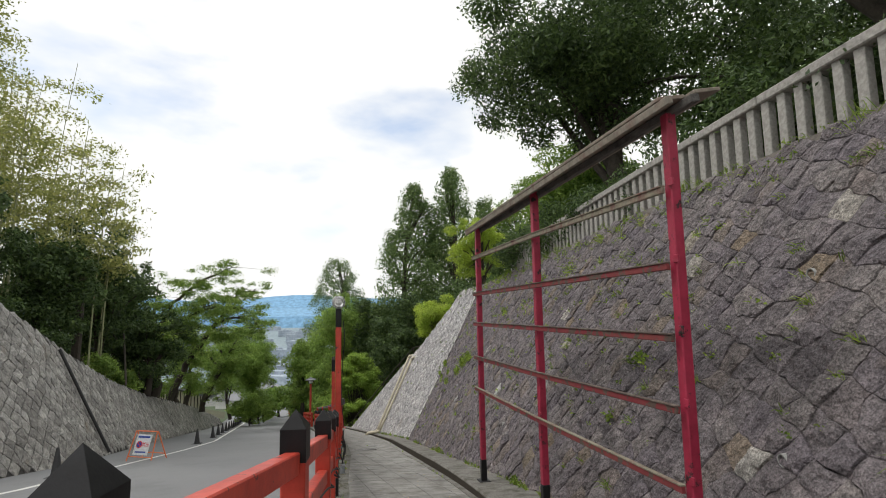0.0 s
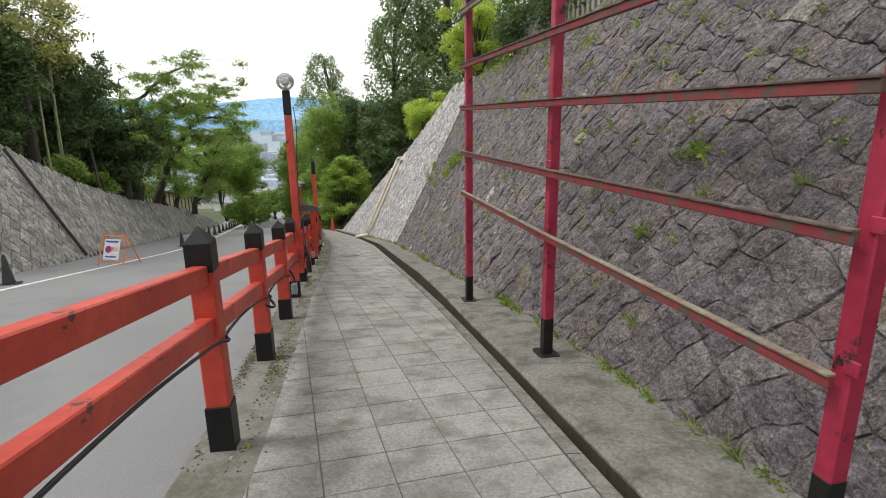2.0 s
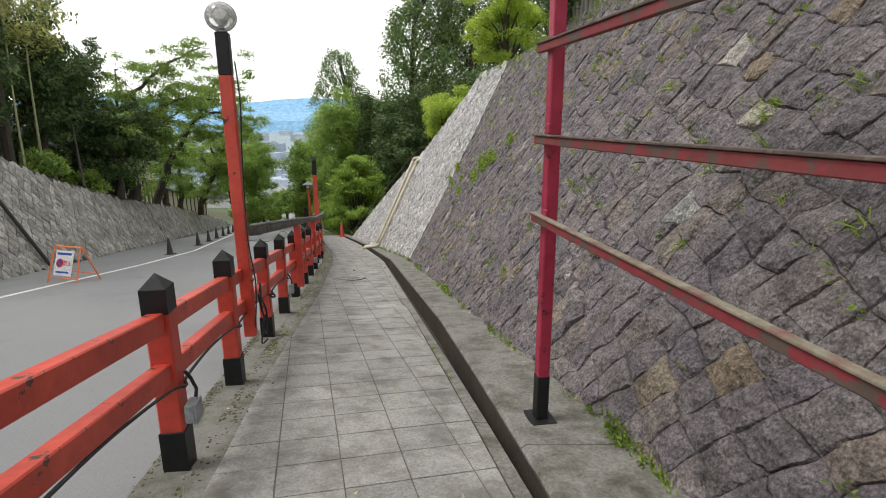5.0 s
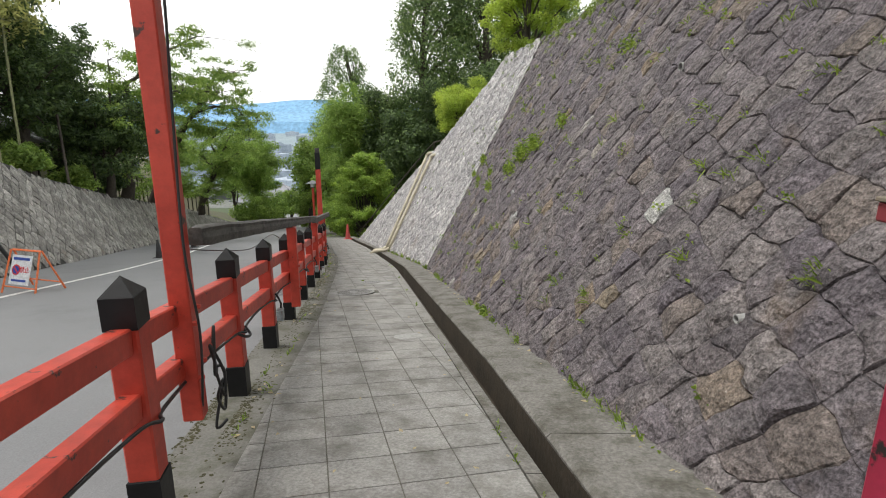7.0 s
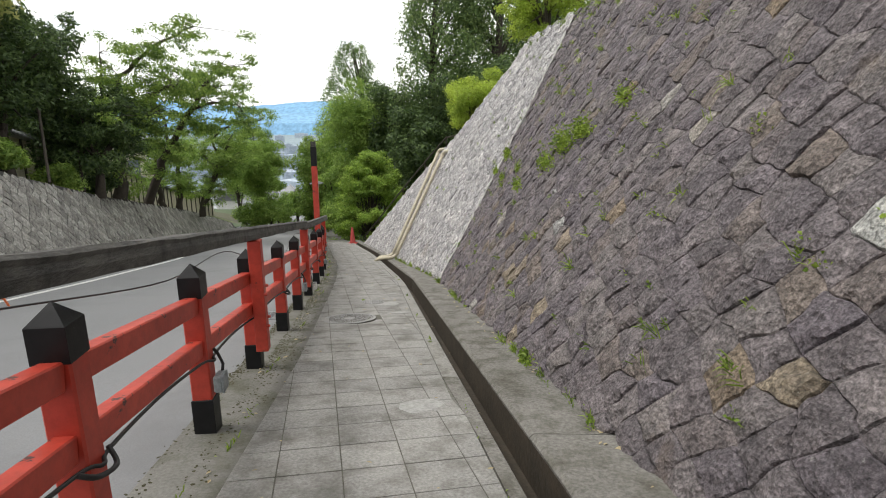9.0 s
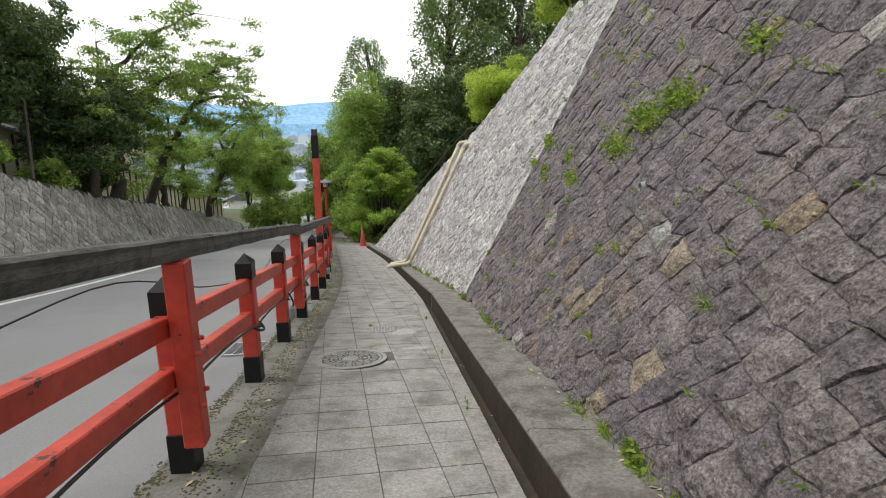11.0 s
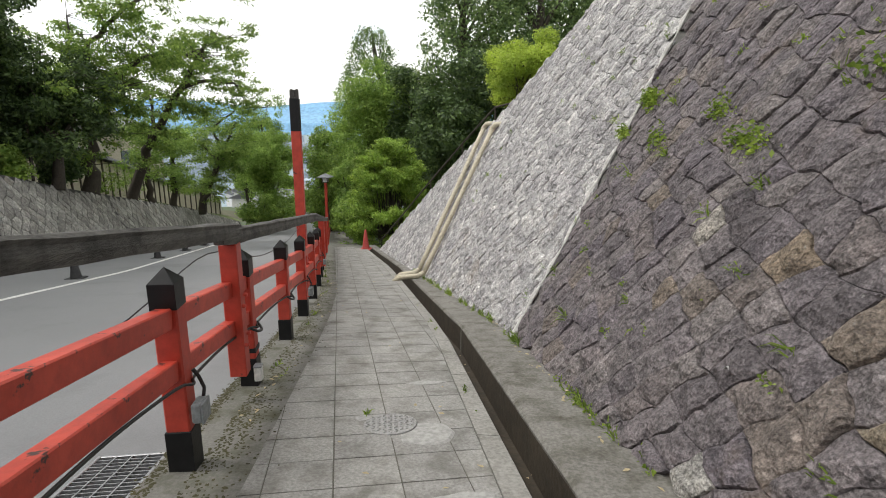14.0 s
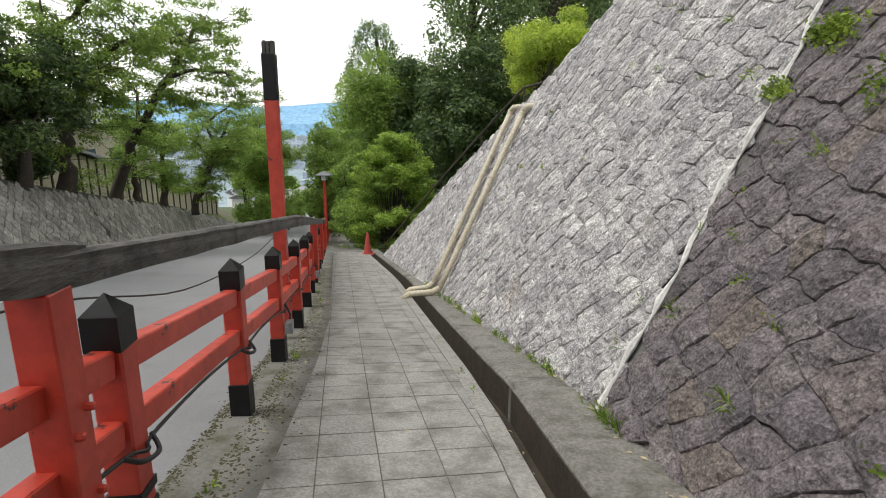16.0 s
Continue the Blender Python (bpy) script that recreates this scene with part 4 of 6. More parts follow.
cherry((-17.8, 33.2, z_left(33.2) - 0.1), [
    (0.34, 0.22, ((0, 0, -0.2), (0.1, 0, 1.2), (0.45, 0, 2.5))),
    (0.2, 0.03, ((0.45, 0, 2.4), (1.0, 0.2, 3.6), (1.5, 0.3, 4.7), (2.4, 0.4, 5.3), (3.4, 0.5, 5.6), (5.1, 0.6, 5.4))),
    (0.17, 0.03, ((0.35, 0, 2.3), (0.3, -0.4, 4.2), (1.1, -0.4, 5.8), (2.7, -0.3, 7.1), (4.6, 0, 8.0))),
    (0.16, 0.03, ((0.3, 0, 2.3), (-0.6, 0.5, 4.4), (-0.4, 0.6, 7.0))),
    (0.1, 0.02, ((1.0, 0.2, 3.6), (2.0, -0.8, 4.0), (3.0, -1.4, 4.3)))], 15000, 301, M_FRESH, 0.75, [((-1.2, 0.5, 5.2), (2.0, 2.2, 2.0)), ((1.0, 0.5, 3.4), (1.4, 1.6, 0.9))])
cherry((-19.1, 37.3, z_left(37.3) - 0.1), [
    (0.27, 0.03, ((0, 0, -0.2), (0.85, 0, 1.6), (1.7, 0, 3.3), (3.1, 0, 5.1), (4.0, 0, 6.4), (4.85, 0, 7.5), (5.9, 0.1, 7.55))),
    (0.1, 0.02, ((3.3, 0, 5.4), (4.4, 0.2, 5.7), (5.7, 0.3, 5.6), (6.2, 0.3, 4.7))),
    (0.1, 0.02, ((3.9, 0, 6.2), (2.6, 0.6, 6.6), (1.4, 0.8, 6.4))),
    (0.11, 0.02, ((1.7, 0, 3.3), (1.2, 0.9, 4.6), (0.6, 1.2, 5.4)))], 11000, 302, M_FRESH, 0.6, [((1.6, 0.3, 3.1), (1.5, 1.5, 0.8)), ((3.4, 0.5, 4.4), (1.4, 1.4, 0.6))])
cherry((-20.0, 40.2, z_left(40.2) - 0.1), [(0.2, 0.07, ((0, 0, -0.2), (0.1, 0, 1.2), (-0.2, 0.2, 2.6), (0.3, 0.3, 4.2)))], 4000, 303, M_MIDLEAF, 0.8, [((0.2, 0.2, 3.6), (1.2, 1.2, 0.9))])
cherry((-20.8, 43.6, z_left(43.6) - 0.1), [(0.22, 0.08, ((0, 0, -0.2), (0.15, 0, 1.4), (0.2, 0, 3.0), (0.6, 0.2, 4.6)))], 6000, 304, M_MIDLEAF, 0.9, [((0.3, 0, 3.9), (1.5, 1.5, 1.1))])
cherry((-21.3, 47.6, z_left(47.6) - 0.1), [
    (0.26, 0.06, ((0, 0, -0.2), (0.25, 0, 1.1), (0.9, 0, 2.3), (1.9, 0, 4.1), (3.0, 0, 6.0))),
    (0.18, 0.05, ((0.05, 0, 0.4), (0.7, -0.2, 1.2), (1.2, -0.2, 2.4), (2.0, -0.3, 3.6), (3.4, -0.4, 4.6))),
    (0.12, 0.03, ((1.5, 0, 3.4), (0.2, 0.3, 4.6), (-0.9, 0.4, 5.2))),
    (0.1, 0.03, ((1.9, 0, 4.1), (1.2, 0.2, 5.6), (3.0, 0.3, 6.9), (5.0, 0.4, 7.0)))], 15000, 305, M_FRESH, 0.85, [((2.2, 0, 3.6), (2.0, 2.0, 1.2)), ((1.2, 0, 5.0), (2.4, 2.2, 1.4))])
round_tree("roadside_tree", (-19.3, 53.5, -8.6), 4.8, (2.0, 2.2, 3.6), 80, 0.62, 32000, 0.07, M_MIDLEAF, "dense green tree at the foot of the lawn", 306, lean=(0.4, 0))
round_tree("roadside_tree", (-20.6, 58.0, -9.6), 6.6, (2.6, 2.2, 4.8), 90, 0.62, 30000, 0.075, M_FRESH, "fresh green tree beside the road", 307)
for i, (x, y, r, h) in enumerate([(-18.4, 51.0, 1.7, 1.5), (-19.6, 57.0, 2.0, 1.9), (-20.8, 62.5, 2.0, 2.0), (-22.6, 69.0, 2.2, 2.0), (-13.4, 51.5, 1.3, 1.6), (-14.6, 56.5, 1.5, 1.7), (-16.6, 63.0, 1.5, 1.6)]):
    round_tree("roadside_shrub", (x, y, far_slope(x, y) + 0.25), h, (r, r, h * 0.95), 34, 0.5, 9000, 0.085, M_MIDLEAF if i % 2 else M_FRESH, "bushy green shrub at the roadside", 330 + i, thick=0.06)
round_tree("roadside_tree", (-22.6, 74.0, -12.2), 2.6, (2.4, 2.2, 1.9), 30, 0.7, 7000, 0.14, M_FRESH, "round fresh green tree by the road junction", 308)
round_tree("roadside_tree", (-26.0, 66.0, -10.6), 6.4, (3.4, 3.0, 4.6), 70, 0.85, 22000, 0.11, M_MIDLEAF, "dense green tree beside the road", 309)

# dark evergreens on the bank
for i, (x, y, h, rx, rz) in enumerate([(-16.9, 26.2, 4.7, 2.2, 4.0), (-18.6, 29.6, 5.2, 2.2, 4.2), (-16.2, 21.8, 3.2, 1.9, 2.6), (-20.6, 26.5, 5.0, 2.4, 3.4), (-16.4, 17.2, 3.4, 2.0, 2.6), (-21.5, 33.5, 4.2, 2.2, 3.0), (-17.6, 13.0, 3.6, 2.2, 2.4), (-16.6, 30.2, 2.6, 1.9, 2.2)]):
    round_tree("evergreen_tree", (x, y, z_left(y) + 0.15), h, (rx, rx * 1.1, rz), 80, 0.5, 18000, 0.085, M_DARKLEAF, "dark evergreen tree on the bank above the far wall", 230 + i)
for i, (x, y, s) in enumerate([(-15.6, 24.4, 0.8), (-15.2, 20.4, 0.9), (-16.8, 28.6, 0.8), (-14.6, 17.0, 1.0), (-14.2, 13.6, 1.0), (-17.6, 31.2, 0.7)]):
    round_tree("bank_shrub", (x, y, z_left(y) - 0.05), 0.6, (s, s * 1.3, 0.55), 16, 0.36, 4000, 0.075, M_DARKLEAF if i % 2 else M_MIDLEAF, "low evergreen shrub along the top of the far wall", 250 + i, thick=0.05)
round_tree("bank_shrub", (-11.9, 11.4, 0.2), 0.5, (0.7, 0.9, 0.6), 16, 0.34, 4500, 0.06, M_BAMBOOLEAF, "yellow-green shrub on the near end of the far wall", 262, thick=0.05)

# fan palm on the bank
palm = thing("palm_tree", (-16.2, 23.6, z_left(23.6)), "shaggy fan palm among the dark evergreens", "palm")
part("trunk", Shape().tube([(0, 0, -0.2), (0.05, 0, 2), (0.1, 0, 4.6)], [0.17, 0.19, 0.16], 9), M_BARK, palm)
fronds = Shape()
rng = random.Random(77)
for _ in range(34):
    a, el = rng.uniform(0, 6.283), rng.uniform(-0.7, 1.0)
    d = Vector((math.cos(a) * math.cos(el), math.sin(a) * math.cos(el), math.sin(el)))
    e = Vector((0.1, 0, 4.7)) + d * 0.75
    fronds.tube([(0.1, 0, 4.6), e], [0.012, 0.008], 4)
    side = d.cross(Vector((0, 0, 1))).normalized()
    up = side.cross(d)
    for k in range(11):
        q = (k - 5) / 5 * 1.25
        tip = e + (d * math.cos(q) + side * math.sin(q)) * 0.62 + Vector((0, 0, -0.16))
        m = e + (d * math.cos(q) + side * math.sin(q)) * 0.3
        wv = (side * math.cos(q) - d * math.sin(q)) * 0.028
        fronds.add([e, m + wv, tip, m - wv], [(0, 1, 2, 3)])
part("fronds", fronds, M_DARKLEAF, palm)


# ---- bamboo grove ----
def bamboo(at, h, lean, seed):
    rng = random.Random(seed)
    t = thing("bamboo", at, "tall yellow-green bamboo culm with drooping feathery top", "bamboo", "bamboo grove")
    pts = [Vector((lean[0] * (k / 10) ** 2, lean[1] * (k / 10) ** 2, h * k / 10)) for k in range(11)]
    culm = Shape().tube(pts, [0.045 * (1 - 0.75 * k / 10) for k in range(11)], 6)
    blobs = []
    for k in range(34):
        s = rng.uniform(0.5, 1.0)
        p = pts[min(10, int(s * 10))]
        a = rng.uniform(0, 6.283)
        e = p + Vector((math.cos(a), math.sin(a), rng.uniform(0.0, 0.6))) * rng.uniform(0.5, 1.3)
        culm.tube([p, (p + e) / 2 + Vector((0, 0, 0.12)), e], [0.009, 0.007, 0.004], 4)
        blobs.append((tuple(e + Vector((0, 0, -0.12))), (0.62, 0.62, 0.4)))
    part("culm", culm, M_CULM, t)
    part("leaves", leaf_mesh("leaves", blobs, 1150, 0.085, M_BAMBOOLEAF, seed, 0.1, 0.0), M_BAMBOOLEAF, t)


rng = random.Random(9)
for i in range(46):
    k = i / 45
    y = 13.5 + 14 * k + rng.uniform(-1.2, 1.2)
    x = -17.2 - rng.uniform(0, 4.5) - 0.15 * (y - 14)
    h = (20.0 - 8.5 * k) * rng.uniform(0.8, 1.1)
    bamboo((x, y, z_left(y) + 0.4), h, (rng.uniform(-0.6, 1.3), rng.uniform(-0.8, 0.8)), 400 + i)
for i, (x, y, h) in enumerate([(-15.4, 23.3, 9.4), (-15.6, 24.4, 9.8), (-16.1, 25.0, 9.0), (-15.9, 22.2, 10.5), (-16.6, 23.5, 10.8)]):
    bamboo((x, y, z_left(y) + 0.1), h, (0.5, 0.2), 450 + i)

# props that hold up a leaning trunk, and the drain seam of the far wall
for a, b in [((-15.3, 26.0, z_left(26) + 0.0), (-16.4, 27.4, z_left(26) + 2.6)), ((-16.2, 28.8, z_left(28.8)), (-17.0, 29.8, z_left(29) + 2.3))]:
    single("tree_prop", Shape().tube([a, b], 0.05, 7), M_BARK, "slanting round timber prop against a tree", "tree prop", "tree props")
single("wall_pipe", Shape().tube([left_point(18.9, 0.05, 0.12), left_point(18.6, 1.6, 0.12), left_point(18.3, 3.5, 0.12)], 0.05, 8), M_CABLE, "dark pipe running up the far stone wall", "pipe")


# ---- plaster wall and houses behind the cherry trees ----
def x_plaster(y):
    return run_line(y, 38.0, -23.2, ((44, -0.33), (56, -0.28), (999, -0.1)))


def z_plaster(y):
    return float(np.interp(y, (26, 38, 46, 54, 60, 70), (-1.3, -3.7, -5.4, -7.4, -8.8, -11.0)))


pw = Shape()
pw.ring_strip([[(x_plaster(y), y, z_plaster(y) - 0.3), (x_plaster(y), y, z_plaster(y) + 2.0), (x_plaster(y) - 0.25, y, z_plaster(y) + 2.0), (x_plaster(y) - 0.25, y, z_plaster(y) - 0.3)] for y in ys(26, 66, 1.0)])
plaster = single("wall_plaster", pw, M_PLASTER, "cream plastered garden wall with dark timber posts and tiled coping", "garden wall", kind="structure")
for y in ys(26.5, 65.5, 1.05):
    part("timber_post", Shape().box(T((x_plaster(y) + 0.03, y, z_plaster(y) + 0.9)), 0.08, 0.1, 2.2, 0.006), M_TIMBER, plaster)
for y in ys(26.2, 65.8, 0.28):
    c = Shape()
    m = T((x_plaster(y) - 0.1, y, z_plaster(y) + 2.06)) @ pose(0, 0, 0, -10, 0, 16)
    c.add([m @ Vector(p) for p in ((-0.42, -0.15, 0), (0, -0.15, 0.22), (0.42, -0.15, 0), (0.42, 0.15, 0), (0, 0.15, 0.22), (-0.42, 0.15, 0), (-0.42, -0.15, 0.05), (0, -0.15, 0.28), (0.42, -0.15, 0.05), (0.42, 0.15, 0.05), (0, 0.15, 0.28), (-0.42, 0.15, 0.05))],
          [(0, 1, 4, 5), (1, 2, 3, 4), (6, 11, 10, 7), (7, 10, 9, 8), (2, 8, 9, 3), (0, 5, 11, 6), (0, 6, 7, 1), (1, 7, 8, 2), (3, 9, 10, 4), (4, 10, 11, 5)])
    c.tube([m @ Vector((-0.43, 0, 0.06)), m @ Vector((0, 0, 0.3)), m @ Vector((0.43, 0, 0.06))], 0.055, 6)
    part("coping_tile", c, M_ROOFTILE, plaster)

lawn = Shape()
lawn.strip([[(left_point(y, max(0.25, z_left(y) - z_road(x_left(y), y))).x - 0.3, y, z_left(y) + 0.06), (x_plaster(y) + 0.2, y, max(z_left(y) + 0.3, z_plaster(y) + 0.05))] for y in ys(42, 66, 1.0)])
single("ground_lawn", lawn, M_LAWN, "mossy mown lawn above the far wall", "lawn", kind="structure")


def house(at, w, d, h, roof, rz, label, wall_mat=None, hip=0.5):
    """A house with eaves, a tiled gable roof with a ridge, and windows."""
    t = thing("house", at, label, "house", "houses below the road", rz)
    part("wall", Shape().box(T((0, 0, h / 2 - 1)), w, d, h + 2, 0.02), wall_mat or M_HOUSE, t)
    r = Shape()
    e, a, b = 0.6, w / 2 + 0.6, d / 2 + 0.5
    for z in (0.0, -0.16):
        r.add([(-a, -b, h + z), (a, -b, h + z), (a, b, h + z), (-a, b, h + z), (0, -b, h + roof + z), (0, b, h + roof + z)], [(0, 4, 5, 3), (1, 2, 5, 4), (0, 1, 4), (2, 3, 5)])
    roof_ob = part("roof", r, M_ROOFTILE, t)
    part("ridge", Shape().tube([(0, -b - 0.05, h + roof + 0.06), (0, b + 0.05, h + roof + 0.06)], 0.14, 8), M_ROOFTILE, roof_ob)
    for sx in (-1, 0, 1):
        for lv in range(max(1, int(h / 2.8))):
            part("window", Shape().box(T((sx * w * 0.3, -d / 2 - 0.01, 1.5 + lv * 2.7)), w * 0.16, 0.08, 1.2, 0.01), M_WINDOW, t)
            part("window", Shape().box(T((w / 2 + 0.01, sx * d * 0.3, 1.5 + lv * 2.7)), 0.08, d * 0.16, 1.2, 0.01), M_WINDOW, t)


house((-30.5, 44, -4.6), 9, 12, 3.6, 2.6, 10, "temple hall with grey tiled roof behind the garden wall", M_PLASTER)
house((-36.0, 55, -7.5), 10, 10, 4.0, 3.0, 12, "house with grey tiled roof behind the garden wall", M_PLASTER)
# town below
rng = random.Random(21)
house((-36, 112, -18.5), 8, 9, 3.8, 2.4, 24, "white gabled house with dark roof at the road's end")
house((-43, 118, -19.5), 9, 9, 3.6, 2.0, 60, "white house with grey roof below the road")
house((-30.5, 124, -20), 8, 8, 4.2, 2.0, 10, "white house with grey roof below the road")
for i in range(26):
    y = rng.uniform(128, 330)
    b = rng.uniform(0.2, 0.52)
    x = -2 - b * (y - 15)
    house((x, y, far_slope(x, y) - 0.5), rng.uniform(8, 14), rng.uniform(8, 13), rng.choice((3.6, 5.8, 5.8)), rng.uniform(1.6, 2.6), rng.uniform(0, 180), "small town house with grey tiled roof")
for i in range(14):
    y = rng.uniform(135, 300)
    x = -2 - rng.uniform(0.2, 0.5) * (y - 15)
    round_tree("town_tree", (x, y, far_slope(x, y)), 4.5, (3.4, 3.4, 3.2), 18, 1.4, 1800, 0.5, M_MIDLEAF, "green tree among the town houses", 500 + i)


def city_block(at, w, d, h, rz):
    t = thing("city_building", at, "distant city building, its pale colour tinted for haze", "building", "distant city", rz)
    part("wall", Shape().box(T((0, 0, h / 2)), w, d, h, 0.3), M_CITY, t)
    part("roof", Shape().box(T((0, 0, h + 1.2)), w * 0.4, d * 0.4, 2.4, 0.1), M_CITY, t)
    for k in range(1, int(h / 7)):
        part("window_band", Shape().box(T((0, 0, k * 7.0)), w + 0.5, d + 0.5, 2.2), M_HAZEBAND, t)


for i in range(90):
    y = rng.uniform(380, 2400)
    b = rng.uniform(0.05, 0.75)
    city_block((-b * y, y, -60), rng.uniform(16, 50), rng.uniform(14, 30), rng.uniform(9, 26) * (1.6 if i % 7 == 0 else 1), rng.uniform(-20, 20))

# mountain ridges on the horizon, their blue haze mixed into the base colour
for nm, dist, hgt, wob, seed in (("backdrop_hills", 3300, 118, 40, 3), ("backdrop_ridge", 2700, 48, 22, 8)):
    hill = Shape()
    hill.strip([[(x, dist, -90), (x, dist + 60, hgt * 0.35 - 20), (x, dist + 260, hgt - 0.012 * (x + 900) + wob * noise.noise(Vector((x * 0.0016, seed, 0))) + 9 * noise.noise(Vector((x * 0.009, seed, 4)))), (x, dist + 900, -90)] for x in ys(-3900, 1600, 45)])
    single(nm, hill, M_HILL, "mountain ridge on the horizon, tinted blue for haze", "mountains", kind="structure")


# ---- tall poles, beams and lamp of the fence ----
def upright(s, y, side=0.0, up=0.0):
    """A point beside the fence line: side metres towards the footway, up metres above the footway."""
    return Vector((x_fence(y) + side, y, z_path(y) + up))


def tall_pole(y, side, z0, z1, w, label, black=0.5, lamp=False, ragged=False, rz=11, lean=(0.0, 0.0)):
    base = Vector((x_fence(y) + side, y, z0))
    t = thing("light_pole", tuple(base), label, "pole", "tall red poles along the fence", rz)
    h = z1 - z0
    bend = Matrix(((1, 0, lean[0], 0), (0, 1, lean[1], 0), (0, 0, 1, 0), (0, 0, 0, 1)))
    part("shaft", Shape().box(bend @ T((0, 0, (h - black) / 2)), w, w, h - black, 0.006), M_RED, t)
    if black:
        part("head", Shape().box(bend @ T((0, 0, h - black / 2)), w * 1.02, w * 1.02, black, 0.006), M_BLACK, t, "black painted head")
    for z in (0.25, 0.52):
        for k in (-0.03, 0.03):
            part("bolt", Shape().lathe(bend @ T((w / 2, k, z + k)) @ pose(0, 0, 0, 0, 90, 0), [(0.013, 0), (0.013, 0.018), (0.008, 0.024)], 8), M_RED, t)
    if ragged:
        rg = random.Random(5)
        s = Shape()
        for k in range(9):
            a, b = (k % 3 - 1) * w * 0.3, (k // 3 - 1) * w * 0.3
            s.box(bend @ T((a, b, h + 0.05 * rg.random())), w * 0.26, w * 0.26, 0.14, 0.004)
        part("split_top", s, M_GREYWOOD, t, "split weathered wood end")
    if lamp:
        top = Vector((lean[0] * h, lean[1] * h, h))
        lm = T(top + Vector((0, 0, 0.105))) @ pose(0, 0, 0, 78, 0, 8)
        g = Shape().lathe(lm, [(0.04, -0.07), (0.075, -0.05), (0.098, -0.02), (0.098, 0.02), (0.075, 0.05), (0.04, 0.07)], 24)
        bulb = part("lamp_globe", g, M_GLASS, t, "round clear glass lamp globe", True)
        part("rim", Shape().tube([lm @ Vector((0.1 * math.cos(k * 0.2618), 0.1 * math.sin(k * 0.2618), 0)) for k in range(25)], 0.012, 6), M_METAL, bulb)
        part("lamp_socket", Shape().lathe(T(top), [(0.03, 0), (0.035, 0.03), (0.02, 0.05)], 12), M_METAL, t)
        part("core", Shape().lathe(lm, [(0.035, -0.04), (0.045, 0.0), (0.035, 0.04)], 12), M_WHITE, bulb)
    return t


tall_pole(8.72, 0.05, -0.87, 1.50, 0.092, "tall vermilion pole with black head carrying a round glass lamp", 0.3, lamp=True)
tall_pole(12.27, 0.095, z_path(12.27) + 0.18, -0.64, 0.1, "vermilion upright bolted to the fence under a weathered beam", 0.0)
tall_pole(15.98, 0.03, z_path(15.98) + 0.2, -1.3, 0.11, "vermilion upright bolted to the fence under a weathered beam", 0.0)
tall_pole(19.8, -0.06, z_path(19.8) + 0.12, -0.24, 0.12, "tall vermilion pole with a split black top", 0.42, ragged=True)
tall_pole(23.4, 0.07, z_path(23.4) + 0.2, z_path(23.4) + 1.2, 0.11, "vermilion upright bolted to the fence under a weathered beam", 0.0)
tall_pole(27.2, 0.07, z_path(27.2) + 0.2, z_path(27.2) + 1.2, 0.11, "vermilion upright bolted to the fence under a weathered beam", 0.0)
tall_pole(31.2, 0.07, z_path(31.2) + 0.2, z_path(31.2) + 1.2, 0.11, "vermilion upright bolted to the fence under a weathered beam", 0.0)


def lantern_post(at, h):
    t = thing("street_lantern", at, "vermilion post with a small dark roofed lantern", "street lantern")
    part("post", Shape().box(T((0, 0, h / 2)), 0.12, 0.12, h, 0.006), M_RED, t)
    head = part("lantern_box", Shape().box(T((0, 0, h + 0.11)), 0.24, 0.24, 0.22, 0.01), M_SIGN, t, "white lantern panes")
    for a in (-1, 1):
        for b in (-1, 1):
            part("frame_bar", Shape().box(T((a * 0.12, b * 0.12, h + 0.11)), 0.03, 0.03, 0.23), M_BLACK, head)
    part("collar", Shape().box(T((0, 0, h - 0.01)), 0.2, 0.2, 0.05, 0.005), M_BLACK, t)
    e = 0.33
    part("roof", Shape().add([(-e, -e, h + 0.22), (e, -e, h + 0.22), (e, e, h + 0.22), (-e, e, h + 0.22), (-e, -e, h + 0.25), (e, -e, h + 0.25), (e, e, h + 0.25), (-e, e, h + 0.25), (0, 0, h + 0.42)],
                             [(3, 2, 1, 0)] + [(k, (k + 1) % 4, 4 + (k + 1) % 4, 4 + k) for k in range(4)] + [(4 + k, 4 + (k + 1) % 4, 8) for k in range(4)]), M_ROOFTILE, t, "dark hipped roof")


lantern_post((-9.4, 38.0, z_path(38.0) - 0.05), 2.95)


def beam(a, b, seed, hgt=0.1):
    """A weathered rail whose edge is split and worn."""
    a, b = Vector(a), Vector(b)
    m = T(a) @ (b - a).to_track_quat("Y", "Z").to_matrix().to_4x4()
    ln, rows = (b - a).length, []
    n = int(ln / 0.12)
    for k in range(n + 1):
        wob = lambda q: 0.007 * noise.noise(Vector((k * 0.35, q, seed)))
        w = 0.04
        end = 0.75 if k in (0, n) else 1.0
        rows.append([tuple(m @ Vector((x * end, ln * k / n, z * end + wob(x * 90 + z * 40)))) for x, z in ((-w, -hgt / 2), (w, -hgt / 2), (w + 0.003, -0.01), (w - 0.004, hgt * 0.2), (w, hgt / 2 - 0.012), (w - 0.014, hgt / 2), (-w + 0.014, hgt / 2), (-w, hgt / 2 - 0.012))])
    single("weathered_beam", Shape().ring_strip(rows), M_GREYWOOD, "grey weathered timber beam with peeling black paint above the fence", "beam", "beams above the fence")


